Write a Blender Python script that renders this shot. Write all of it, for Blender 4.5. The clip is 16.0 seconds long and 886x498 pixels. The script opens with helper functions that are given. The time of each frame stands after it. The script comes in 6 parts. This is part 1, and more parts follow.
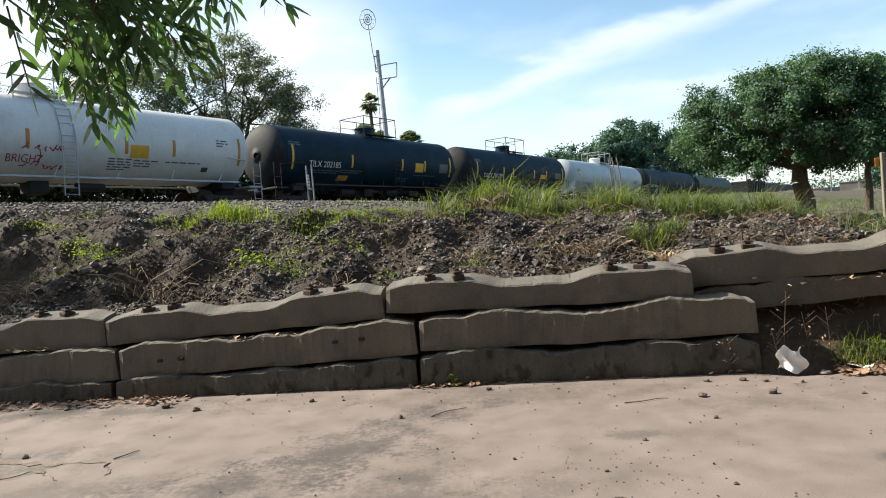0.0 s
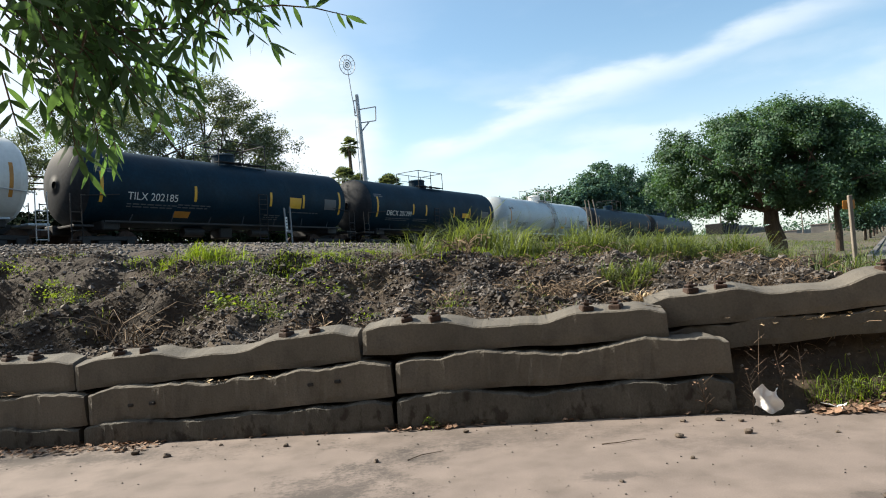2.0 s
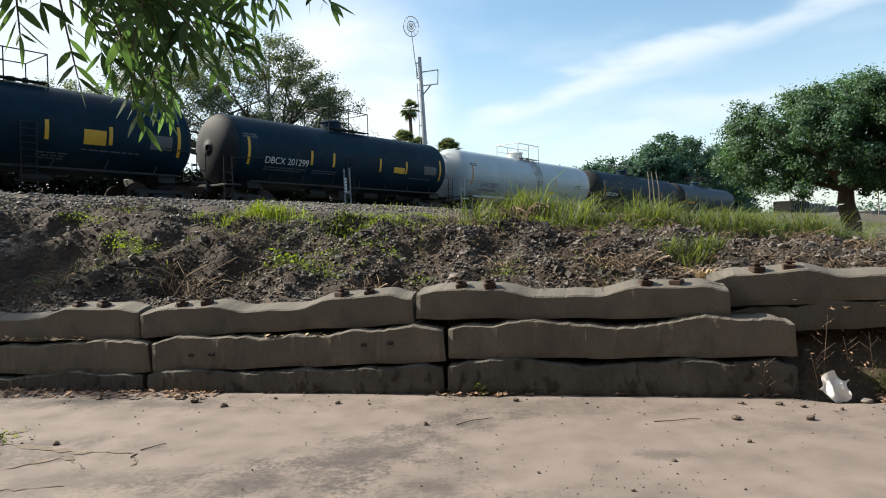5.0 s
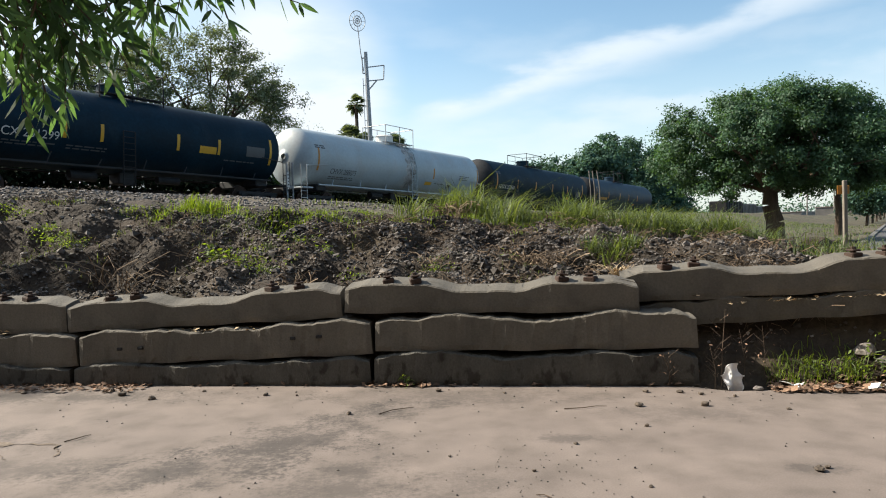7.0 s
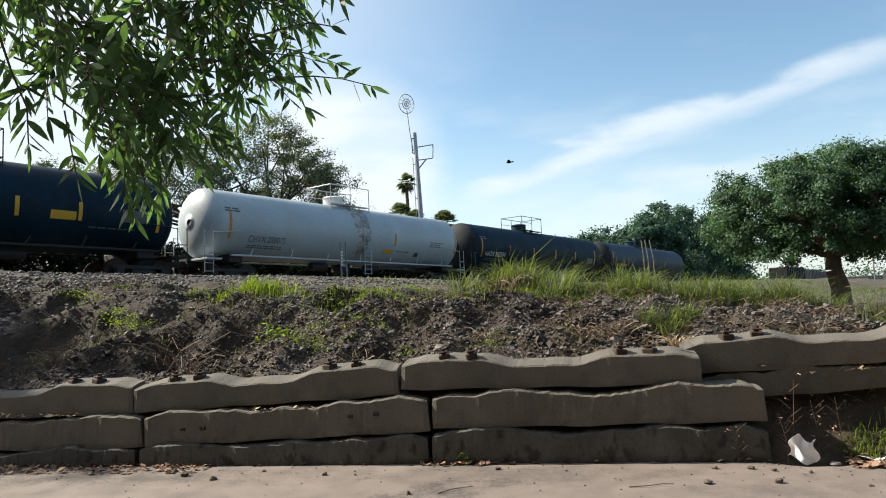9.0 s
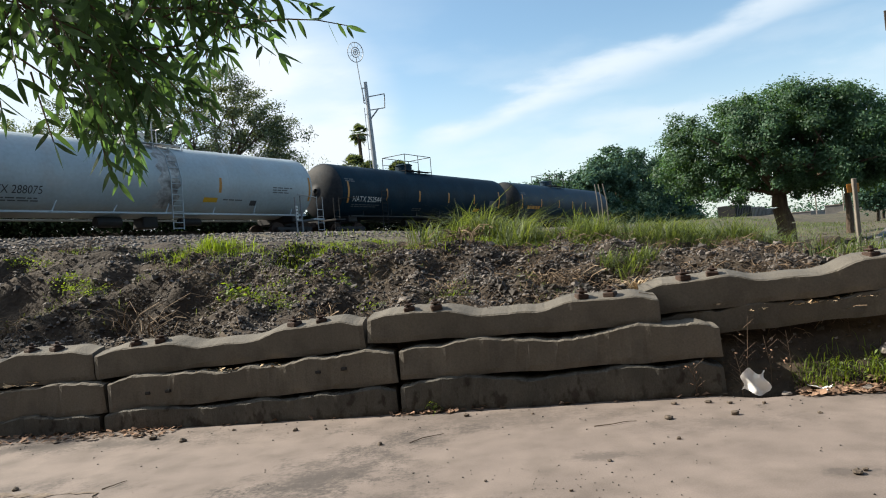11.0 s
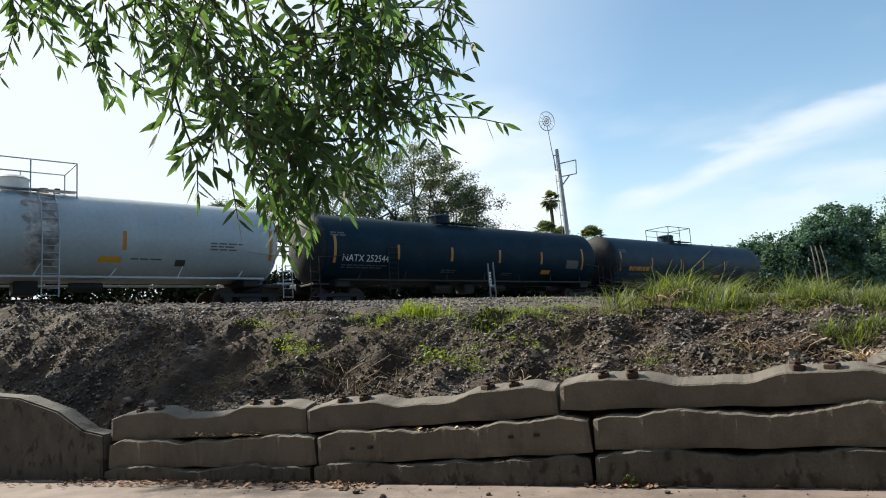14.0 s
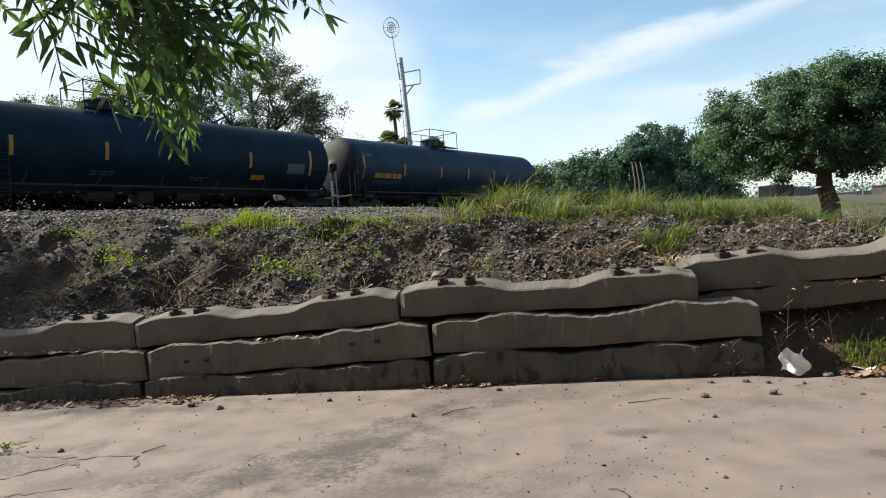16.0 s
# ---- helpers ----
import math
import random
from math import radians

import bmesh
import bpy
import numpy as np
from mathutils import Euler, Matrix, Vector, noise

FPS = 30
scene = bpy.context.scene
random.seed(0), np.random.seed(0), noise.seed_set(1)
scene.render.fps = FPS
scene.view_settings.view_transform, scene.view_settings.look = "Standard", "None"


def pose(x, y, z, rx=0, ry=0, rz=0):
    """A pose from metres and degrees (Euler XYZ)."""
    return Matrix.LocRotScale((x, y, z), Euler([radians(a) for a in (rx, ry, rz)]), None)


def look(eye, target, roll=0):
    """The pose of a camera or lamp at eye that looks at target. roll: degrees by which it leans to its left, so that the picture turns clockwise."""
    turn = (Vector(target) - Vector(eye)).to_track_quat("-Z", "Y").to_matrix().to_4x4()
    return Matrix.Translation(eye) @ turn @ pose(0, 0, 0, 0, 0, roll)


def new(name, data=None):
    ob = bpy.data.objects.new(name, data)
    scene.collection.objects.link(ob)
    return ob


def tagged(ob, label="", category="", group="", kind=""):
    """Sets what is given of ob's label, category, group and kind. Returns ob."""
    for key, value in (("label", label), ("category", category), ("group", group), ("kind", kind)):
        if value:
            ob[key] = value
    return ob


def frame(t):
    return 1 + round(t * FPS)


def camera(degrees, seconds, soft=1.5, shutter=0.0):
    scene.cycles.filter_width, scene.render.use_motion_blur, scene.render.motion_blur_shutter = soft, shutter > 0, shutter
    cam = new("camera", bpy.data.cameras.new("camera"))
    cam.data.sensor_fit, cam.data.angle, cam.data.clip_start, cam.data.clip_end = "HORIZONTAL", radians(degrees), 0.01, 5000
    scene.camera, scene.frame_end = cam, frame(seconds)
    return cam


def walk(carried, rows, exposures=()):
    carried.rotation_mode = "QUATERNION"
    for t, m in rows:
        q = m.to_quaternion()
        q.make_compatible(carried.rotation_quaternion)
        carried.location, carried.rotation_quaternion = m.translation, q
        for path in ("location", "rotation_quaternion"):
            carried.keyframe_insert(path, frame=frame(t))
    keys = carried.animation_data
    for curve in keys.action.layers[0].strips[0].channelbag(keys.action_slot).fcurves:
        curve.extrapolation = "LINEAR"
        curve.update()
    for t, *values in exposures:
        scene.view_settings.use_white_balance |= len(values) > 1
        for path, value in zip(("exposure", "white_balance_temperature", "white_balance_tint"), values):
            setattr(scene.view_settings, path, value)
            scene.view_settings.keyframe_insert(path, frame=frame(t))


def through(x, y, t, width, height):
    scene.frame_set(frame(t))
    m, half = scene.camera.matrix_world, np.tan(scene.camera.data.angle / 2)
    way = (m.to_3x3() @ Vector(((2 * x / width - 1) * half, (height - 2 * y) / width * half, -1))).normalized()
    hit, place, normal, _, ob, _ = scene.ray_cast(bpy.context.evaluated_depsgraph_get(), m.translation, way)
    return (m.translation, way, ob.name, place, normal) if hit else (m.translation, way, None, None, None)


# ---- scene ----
cam = camera(64.6, 16.0, soft=1.05)
PATH = [
    (0, (-0.002, 0.003, 1.359), (-0.001, 2.002, 1.285), -4.8),
    (0.5, (-0.01, -0.005, 1.36), (0.044, 1.993, 1.28), -4.5),
    (1, (-0.013, -0.021, 1.357), (0.019, 1.977, 1.266), -3.6),
    (1.5, (-0.007, -0.034, 1.344), (0.152, 1.959, 1.316), -4.1),
    (2, (0.016, -0.011, 1.348), (0.087, 1.987, 1.389), -4.9),
    (2.5, (-0.014, -0.001, 1.319), (0.108, 1.995, 1.353), -2.4),
    (3, (0.046, 0.05, 1.335), (0.041, 2.05, 1.359), -2.0),
    (3.2, (-0.011, 0.046, 1.32), (-0.295, 2.023, 1.226), -2.4),
    (3.5, (-0.055, 0.04, 1.288), (-0.287, 2.027, 1.304), -4.6),
    (4, (-0.021, 0.034, 1.329), (-0.39, 1.999, 1.376), -3.4),
    (4.5, (0.024, 0.049, 1.331), (-0.336, 2.013, 1.439), -3.5),
    (5, (0.008, 0.038, 1.35), (-0.086, 2.035, 1.304), -2.5),
    (5.2, (0.013, 0.002, 1.333), (0.013, 2.002, 1.291), -2.4),
    (7.3, (0.192, -0.239, 1.37), (0.259, 1.758, 1.305), -2.2),
    (7.5, (0.153, -0.269, 1.391), (0.223, 1.729, 1.336), -3.8),
    (8, (0.181, -0.247, 1.42), (0.246, 1.752, 1.411), -3.5),
    (8.5, (0.117, -0.255, 1.381), (0.047, 1.742, 1.464), -1.9),
    (8.7, (0.164, -0.253, 1.361), (0.07, 1.738, 1.52), -2.9),
    (11, (0.114, -0.244, 1.388), (0.148, 1.755, 1.391), -5.6),
    (11.5, (0.13, -0.236, 1.379), (0.169, 1.764, 1.347), -5.1),
    (11.6, (0.121, -0.219, 1.38), (0.049, 1.779, 1.373), -4.2),
    (12, (0.138, -0.22, 1.367), (0.16, 1.78, 1.352), -5.2),
    (12.5, (0.141, -0.212, 1.35), (0.265, 1.783, 1.295), -4.0),
    (13, (0.158, -0.207, 1.372), (0.213, 1.791, 1.291), -4.6),
    (13.5, (0.141, -0.263, 1.384), (-0.324, 1.669, 1.616), -5.7),
    (14, (0.118, -0.303, 1.371), (-0.365, 1.623, 1.611), -4.9),
    (14.5, (0.028, -0.221, 1.366), (-0.136, 1.772, 1.364), -4.2),
    (15, (0.114, -0.197, 1.339), (0.073, 1.802, 1.328), -5.0),
    (15.5, (0.131, -0.185, 1.357), (0.067, 1.813, 1.295), -5.4),
    (16, (0.109, -0.221, 1.357), (0.041, 1.778, 1.305), -5.0),
]
walk(cam, [(t, look(eye, target, roll)) for t, eye, target, roll in PATH],
     [(0.0, 1.06), (1.5, 1.04), (3.0, 0.96), (5.0, 0.94), (7.5, 0.88), (12.0, 0.88), (16.0, 0.90)])

# ---- light ----
SUN_AZ, SUN_EL = -72.0, 38.0      # degrees from +y towards +x, and above the horizon


def heading(az, el):
    a, e = radians(az), radians(el)
    return Vector((math.sin(a) * math.cos(e), math.cos(a) * math.cos(e), math.sin(e)))


def make_world():
    w = bpy.data.worlds.new("sky")
    scene.world = w
    w.use_nodes = True
    nt = w.node_tree
    nt.nodes.clear()
    N, L = nt.nodes.new, nt.links.new
    out, bg = N("ShaderNodeOutputWorld"), N("ShaderNodeBackground")
    sky = N("ShaderNodeTexSky")
    sky.sky_type, sky.sun_disc = "NISHITA", False
    sky.sun_elevation, sky.sun_rotation = radians(SUN_EL), radians(SUN_AZ)
    sky.air_density, sky.dust_density, sky.ozone_density = 1.0, 0.8, 1.2
    co = N("ShaderNodeTexCoord")

    def dot(v):
        n = N("ShaderNodeVectorMath")
        n.operation = "DOT_PRODUCT"
        L(co.outputs["Generated"], n.inputs[0])
        n.inputs[1].default_value = v
        return n.outputs["Value"]

    def ramp(x, a, b, c=0.0, d=1.0, smooth=True):
        n = N("ShaderNodeMapRange")
        n.interpolation_type = "SMOOTHSTEP" if smooth else "LINEAR"
        L(x, n.inputs["Value"])
        for k, v in zip(("From Min", "From Max", "To Min", "To Max"), (a, b, c, d)):
            n.inputs[k].default_value = v
        return n.outputs["Result"]

    def mul(a, b):
        n = N("ShaderNodeMath")
        n.operation = "MULTIPLY"
        L(a, n.inputs[0])
        if isinstance(b, float):
            n.inputs[1].default_value = b
        else:
            L(b, n.inputs[1])
        return n.outputs[0]

    def add(a, b):
        n = N("ShaderNodeMath")
        n.operation, n.use_clamp = "ADD", True
        L(a, n.inputs[0])
        L(b, n.inputs[1])
        return n.outputs[0]

    noise_n = N("ShaderNodeTexNoise")
    mp = N("ShaderNodeMapping")
    mp.inputs["Rotation"].default_value = (0, radians(-12), radians(20))
    mp.inputs["Scale"].default_value = (2.2, 3.0, 7.0)
    L(co.outputs["Generated"], mp.inputs["Vector"])
    L(mp.outputs["Vector"], noise_n.inputs["Vector"])
    noise_n.inputs["Scale"].default_value, noise_n.inputs["Detail"].default_value = 2.6, 9.0
    cloud = noise_n.outputs["Fac"]

    def band(a, b, half, strength):
        """A long thin cloud from heading a to heading b."""
        va, vb = heading(*a), heading(*b)
        pole = va.cross(vb).normalized()
        along = pole.cross(va).normalized()
        span = math.acos(va.dot(vb))
        bend = N("ShaderNodeMath")
        bend.operation = "MULTIPLY_ADD"
        L(cloud, bend.inputs[0])
        bend.inputs[1].default_value, bend.inputs[2].default_value = half * 3.0, -half * 1.5
        off = N("ShaderNodeMath")
        off.operation = "ADD"
        L(dot(pole), off.inputs[0])
        L(bend.outputs[0], off.inputs[1])
        ab = N("ShaderNodeMath")
        ab.operation = "ABSOLUTE"
        L(off.outputs[0], ab.inputs[0])
        body = ramp(ab.outputs[0], half, half * 0.05)
        start = ramp(dot(along), -0.02, 0.06)
        stop = ramp(dot(along), math.sin(span) + 0.25, math.sin(span))
        front = ramp(dot(va), 0.0, 0.3)
        tex = ramp(cloud, 0.34, 0.60, 0.30, 1.0)
        return mul(mul(mul(mul(mul(body, start), stop), front), tex), strength)

    streak = band(STREAK[0], STREAK[1], 0.030, 0.60)
    wisp = band(WISP[0], WISP[1], 0.045, 0.15)
    puff_dir = heading(*PUFF)
    puff = mul(mul(ramp(dot(puff_dir), 0.988, 0.9995), ramp(cloud, 0.3, 0.6, 0.5, 1.0)), 0.85)
    low = mul(ramp(cloud, 0.48, 0.72), mul(ramp(dot((0, 0, 1)), 0.42, 0.1), 0.26))
    glow = mul(ramp(dot(heading(SUN_AZ, SUN_EL)), 0.36, 0.86), 0.9)
    haze = mul(ramp(dot((0, 0, 1)), 0.30, -0.02), 0.55)
    total = add(add(add(streak, wisp), add(puff, low)), add(glow, haze))
    white = N("ShaderNodeMix")
    white.data_type = "RGBA"
    L(total, white.inputs["Factor"])
    tint = N("ShaderNodeVectorMath")
    tint.operation = "MULTIPLY"
    L(sky.outputs["Color"], tint.inputs[0])
    tint.inputs[1].default_value = (1.03, 1.15, 1.11)
    L(tint.outputs["Vector"], white.inputs["A"])
    white.inputs["B"].default_value = CLOUD_COLOUR
    L(white.outputs["Result"], bg.inputs["Color"])
    bg.inputs["Strength"].default_value = SKY_STRENGTH
    L(bg.outputs[0], out.inputs[0])


SKY_STRENGTH = 0.09
CLOUD_COLOUR = (5.7, 6.2, 6.6, 1)
STREAK = ((0.0, 8.5), (26.0, 14.4))
WISP = ((10.0, 5.8), (34.0, 9.2))
PUFF = (-9.5, 11.5)
make_world()
sun = new("sun", bpy.data.lights.new("sun", "SUN"))
sun.data.energy, sun.data.angle, sun.data.color = 5.0, radians(0.6), (1.0, 0.91, 0.76)
sun.matrix_world = look(heading(SUN_AZ, SUN_EL) * 100, (0, 0, 0))
scene.view_settings.exposure = 0.0

# ---- materials ----


def mat(name, colour, rough=0.8, metal=0.0, vary=0.25, scale=3.0, fine=40.0, bump=0.3, second=None, mask=(0.5, 0.65), dist=0.02, through=0.0, rand=0.0, island=0.0, spec=0.5, stretch=(1, 1, 1)):
    """A surface with colour that varies at two scales, stains of a second colour, and fine relief."""
    m = bpy.data.materials.new(name)
    m.use_nodes = True
    nt = m.node_tree
    N, L = nt.nodes.new, nt.links.new
    b = nt.nodes["Principled BSDF"]
    b.inputs["Roughness"].default_value, b.inputs["Metallic"].default_value = rough, metal
    b.inputs["Specular IOR Level"].default_value = spec
    co = N("ShaderNodeTexCoord")
    mp = N("ShaderNodeMapping")
    mp.inputs["Scale"].default_value = stretch
    L(co.outputs["Object"], mp.inputs["Vector"])

    def tex(s, detail=5.0):
        n = N("ShaderNodeTexNoise")
        n.inputs["Scale"].default_value, n.inputs["Detail"].default_value = s, detail
        L(mp.outputs["Vector"], n.inputs["Vector"])
        return n.outputs["Fac"]

    def span(x, a, b_, c, d):
        n = N("ShaderNodeMapRange")
        L(x, n.inputs["Value"])
        for k, v in zip(("From Min", "From Max", "To Min", "To Max"), (a, b_, c, d)):
            n.inputs[k].default_value = v
        return n.outputs["Result"]

    def times(a, b_):
        n = N("ShaderNodeMath")
        n.operation = "MULTIPLY"
        L(a, n.inputs[0])
        L(b_, n.inputs[1])
        return n.outputs[0]

    big, small = tex(scale), tex(fine)
    value = times(span(big, 0.3, 0.7, 1 - vary, 1 + vary), span(small, 0.3, 0.7, 1 - vary * 0.7, 1 + vary * 0.7))
    if rand:
        info = N("ShaderNodeObjectInfo")
        value = times(value, span(info.outputs["Random"], 0, 1, 1 - rand, 1 + rand))
    if island:
        geo = N("ShaderNodeNewGeometry")
        value = times(value, span(geo.outputs["Random Per Island"], 0, 1, 1 - island, 1 + island))
    col = N("ShaderNodeRGB")
    col.outputs[0].default_value = (*colour, 1)
    base = col.outputs[0]
    if second:
        mix = N("ShaderNodeMix")
        mix.data_type = "RGBA"
        L(span(tex(scale * 1.7, 8.0), mask[0], mask[1], 0, 1), mix.inputs["Factor"])
        L(base, mix.inputs["A"])
        mix.inputs["B"].default_value = (*second, 1)
        base = mix.outputs["Result"]
    sc = N("ShaderNodeVectorMath")
    sc.operation = "SCALE"
    L(base, sc.inputs[0])
    L(value, sc.inputs["Scale"])
    L(sc.outputs["Vector"], b.inputs["Base Color"])
    if bump:
        bp = N("ShaderNodeBump")
        bp.inputs["Strength"].default_value, bp.inputs["Distance"].default_value = bump, dist
        L(small, bp.inputs["Height"])
        L(bp.outputs["Normal"], b.inputs["Normal"])
    if through:
        tr, mx = N("ShaderNodeBsdfTranslucent"), N("ShaderNodeMixShader")
        sat = N("ShaderNodeVectorMath")
        sat.operation = "MULTIPLY"
        L(sc.outputs["Vector"], sat.inputs[0])
        sat.inputs[1].default_value = (1.9, 1.8, 0.6)
        L(sat.outputs["Vector"], tr.inputs["Color"])
        mx.inputs["Fac"].default_value = through
        L(b.outputs[0], mx.inputs[1])
        L(tr.outputs[0], mx.inputs[2])
        L(mx.outputs[0], nt.nodes["Material Output"].inputs["Surface"])
    return m


M = {}
M["pad"] = mat("worn_concrete_paving", (0.190, 0.156, 0.138), 0.9, vary=0.17, scale=2.1, fine=110, bump=0.10, second=(0.142, 0.117, 0.102), mask=(0.46, 0.72))
def stain(m, dark, marks):
    """Soft-edged dark patches with broken outlines: centre, half lengths and turn of each."""
    nt = m.node_tree
    N, L = nt.nodes.new, nt.links.new
    bsdf = nt.nodes["Principled BSDF"]
    col = bsdf.inputs["Base Color"].links[0].from_socket
    co = N("ShaderNodeTexCoord")
    warp = N("ShaderNodeTexNoise")
    warp.inputs["Scale"].default_value, warp.inputs["Detail"].default_value = 3.4, 12.0
    warp.inputs["Roughness"].default_value = 0.68
    L(co.outputs["Object"], warp.inputs["Vector"])
    grain = N("ShaderNodeTexNoise")
    grain.inputs["Scale"].default_value, grain.inputs["Detail"].default_value = 26.0, 8.0
    grain.inputs["Roughness"].default_value = 0.75
    L(co.outputs["Object"], grain.inputs["Vector"])
    for x, y, a, b_, turn, strength in marks:
        mp = N("ShaderNodeMapping")
        mp.vector_type = "TEXTURE"
        mp.inputs["Location"].default_value = (x, y, 0)
        mp.inputs["Rotation"].default_value = (0, 0, radians(turn))
        mp.inputs["Scale"].default_value = (a, b_, 1)
        L(co.outputs["Object"], mp.inputs["Vector"])
        ln = N("ShaderNodeVectorMath")
        ln.operation = "LENGTH"
        L(mp.outputs["Vector"], ln.inputs[0])
        sm = N("ShaderNodeMath")
        sm.operation = "MULTIPLY_ADD"
        L(warp.outputs["Fac"], sm.inputs[0])
        sm.inputs[1].default_value = 3.2
        gr = N("ShaderNodeMath")
        gr.operation = "MULTIPLY_ADD"
        L(grain.outputs["Fac"], gr.inputs[0])
        gr.inputs[1].default_value = 2.4
        L(ln.outputs["Value"], gr.inputs[2])
        L(gr.outputs[0], sm.inputs[2])
        rg = N("ShaderNodeMapRange")
        rg.interpolation_type = "SMOOTHSTEP"
        L(sm.outputs[0], rg.inputs["Value"])
        for k, v in zip(("From Min", "From Max", "To Min", "To Max"), (2.75, 3.75, strength, 0.0)):
            rg.inputs[k].default_value = v
        mx = N("ShaderNodeMix")
        mx.data_type = "RGBA"
        L(rg.outputs["Result"], mx.inputs["Factor"])
        L(col, mx.inputs["A"])
        mx.inputs["B"].default_value = (*dark, 1)
        col = mx.outputs["Result"]
    L(col, bsdf.inputs["Base Color"])


stain(M["pad"], (0.050, 0.043, 0.040), ((-0.75, 4.3, 1.15, 0.55, 48, 0.75), (-1.35, 3.85, 1.1, 0.4, 12, 0.65), (-0.35, 3.5, 0.9, 0.5, 75, 0.6), (0.5, 5.35, 1.6, 0.4, -8, 0.45), (-3.2, 4.5, 1.2, 0.45, 10, 0.65), (-3.2, 5.95, 2.6, 0.35, -8, 0.7), (4.2, 4.9, 2.0, 0.4, -10, 0.75), (1.05, 4.15, 0.35, 0.12, -5, 0.55), (2.28, 3.45, 0.22, 0.14, 0, 0.5), (0.35, 3.4, 0.5, 0.3, 20, 0.4), (-0.1, 5.0, 0.7, 0.3, 20, 0.5), (2.1, 4.6, 0.9, 0.25, -5, 0.35), (-2.2, 4.0, 1.0, 0.35, 8, 0.45)))
M["tie"] = mat("sleeper_concrete", (0.124, 0.112, 0.094), 0.9, vary=0.18, scale=2.5, fine=60, bump=0.35, second=(0.086, 0.079, 0.068), mask=(0.5, 0.75), rand=0.08)
# stained bottom sleepers; on the wing wall its darkness stands in for shade
M["tie_low"] = mat("damp_stained_shaded_concrete", (0.080, 0.076, 0.067), 0.9, vary=0.25, scale=3.5, fine=50, bump=0.45, second=(0.035, 0.03, 0.026), mask=(0.55, 0.64), stretch=(1.6, 1, 1.0))
M["soil"] = mat("bank_soil", (0.032, 0.023, 0.016), 0.95, vary=0.4, scale=0.8, fine=14, bump=0.9, dist=0.05, second=(0.062, 0.046, 0.028), mask=(0.52, 0.68))
M["gravel"] = mat("ballast_stone", (0.116, 0.103, 0.094), 0.85, vary=0.35, scale=2, fine=30, bump=0.4, island=0.75)
M["dry"] = mat("dry_stems", (0.105, 0.072, 0.045), 0.9, vary=0.4, island=0.6)
M["leaflitter"] = mat("dry_leaves", (0.21, 0.13, 0.085), 0.9, vary=0.3, island=0.6)
M["grass"] = mat("grass_blades", (0.100, 0.136, 0.060), 0.6, vary=0.3, scale=0.5, bump=0, through=0.4, island=0.5, second=(0.16, 0.14, 0.07), mask=(0.58, 0.74))
M["field"] = mat("dry_field_soil", (0.074, 0.060, 0.038), 0.95, vary=0.4, scale=0.35, fine=6, bump=0.8, dist=0.08, second=(0.046, 0.052, 0.024), mask=(0.5, 0.62))
M["weed"] = mat("weed_leaves", (0.13, 0.19, 0.03), 0.6, vary=0.25, scale=0.5, bump=0, through=0.45, island=0.35)
M["leaf"] = mat("tree_leaves", (0.072, 0.130, 0.046), 0.6, vary=0.3, scale=0.6, bump=0, through=0.42, island=0.5, spec=0.25)
M["leaf_grey"] = mat("grey_green_leaves", (0.105, 0.135, 0.095), 0.7, vary=0.3, scale=0.4, bump=0, through=0.3, island=0.5, spec=0.15)
M["willow"] = mat("willow_leaves", (0.054, 0.108, 0.068), 0.55, vary=0.25, scale=2.5, bump=0, through=0.48, island=0.45, spec=0.25)
# the bluish part of this green carries haze in front of the shade tree
M["leaf_shade"] = mat("hazy_dark_glossy_leaves", (0.052, 0.110, 0.060), 0.6, vary=0.3, scale=0.9, bump=0, through=0.3, island=0.32, spec=0.4)
# distance haze is put into this leaf colour as a blue tint
M["leaf_far"] = mat("haze_blue_green_leaves", (0.060, 0.115, 0.086), 0.7, vary=0.35, scale=0.25, bump=0, through=0.2, island=0.45, spec=0.15)
M["scrub"] = mat("dark_scrub_leaves", (0.022, 0.034, 0.016), 0.8, vary=0.3, scale=0.6, bump=0, island=0.5, spec=0.1)
M["bark"] = mat("bark", (0.085, 0.06, 0.042), 0.95, vary=0.35, scale=3, fine=25, bump=0.9, dist=0.03, stretch=(1, 1, 0.25))
# black paints tinted blue: haze and sky sheen are in the base colour
M["black_tank"] = mat("hazed_black_tank_paint", (0.0035, 0.020, 0.036), 0.60, spec=0.14, vary=0.25, scale=0.7, fine=9, bump=0.03, second=(0.010, 0.026, 0.040), mask=(0.5, 0.72))
M["grey_tank"] = mat("hazed_grey_black_tank_paint", (0.010, 0.032, 0.056), 0.55, spec=0.2, vary=0.2, scale=0.7, fine=9, bump=0.03, second=(0.026, 0.038, 0.050), mask=(0.5, 0.72))
M["white_tank"] = mat("white_tank_paint", (0.62, 0.63, 0.61), 0.4, vary=0.08, scale=0.7, fine=8, bump=0.03, second=(0.50, 0.48, 0.44), mask=(0.55, 0.85))
M["white_old"] = mat("weathered_white_tank_paint", (0.37, 0.43, 0.46), 0.48, vary=0.1, scale=0.6, fine=8, bump=0.03, second=(0.38, 0.37, 0.36), mask=(0.52, 0.85))
M["underframe"] = mat("dirty_black_steel", (0.012, 0.012, 0.013), 0.7, vary=0.3, scale=3, bump=0.2)
M["rust"] = mat("rusty_steel", (0.045, 0.026, 0.018), 0.8, metal=0.2, vary=0.35, scale=6, bump=0.3)
M["bright"] = mat("galvanised_steel", (0.42, 0.42, 0.42), 0.5, metal=0.5, vary=0.12)
M["yellow"] = mat("yellow_marking", (0.62, 0.34, 0.02), 0.5, vary=0.1, bump=0)
M["orange"] = mat("faded_orange_marking", (0.45, 0.20, 0.03), 0.5, vary=0.15, bump=0)
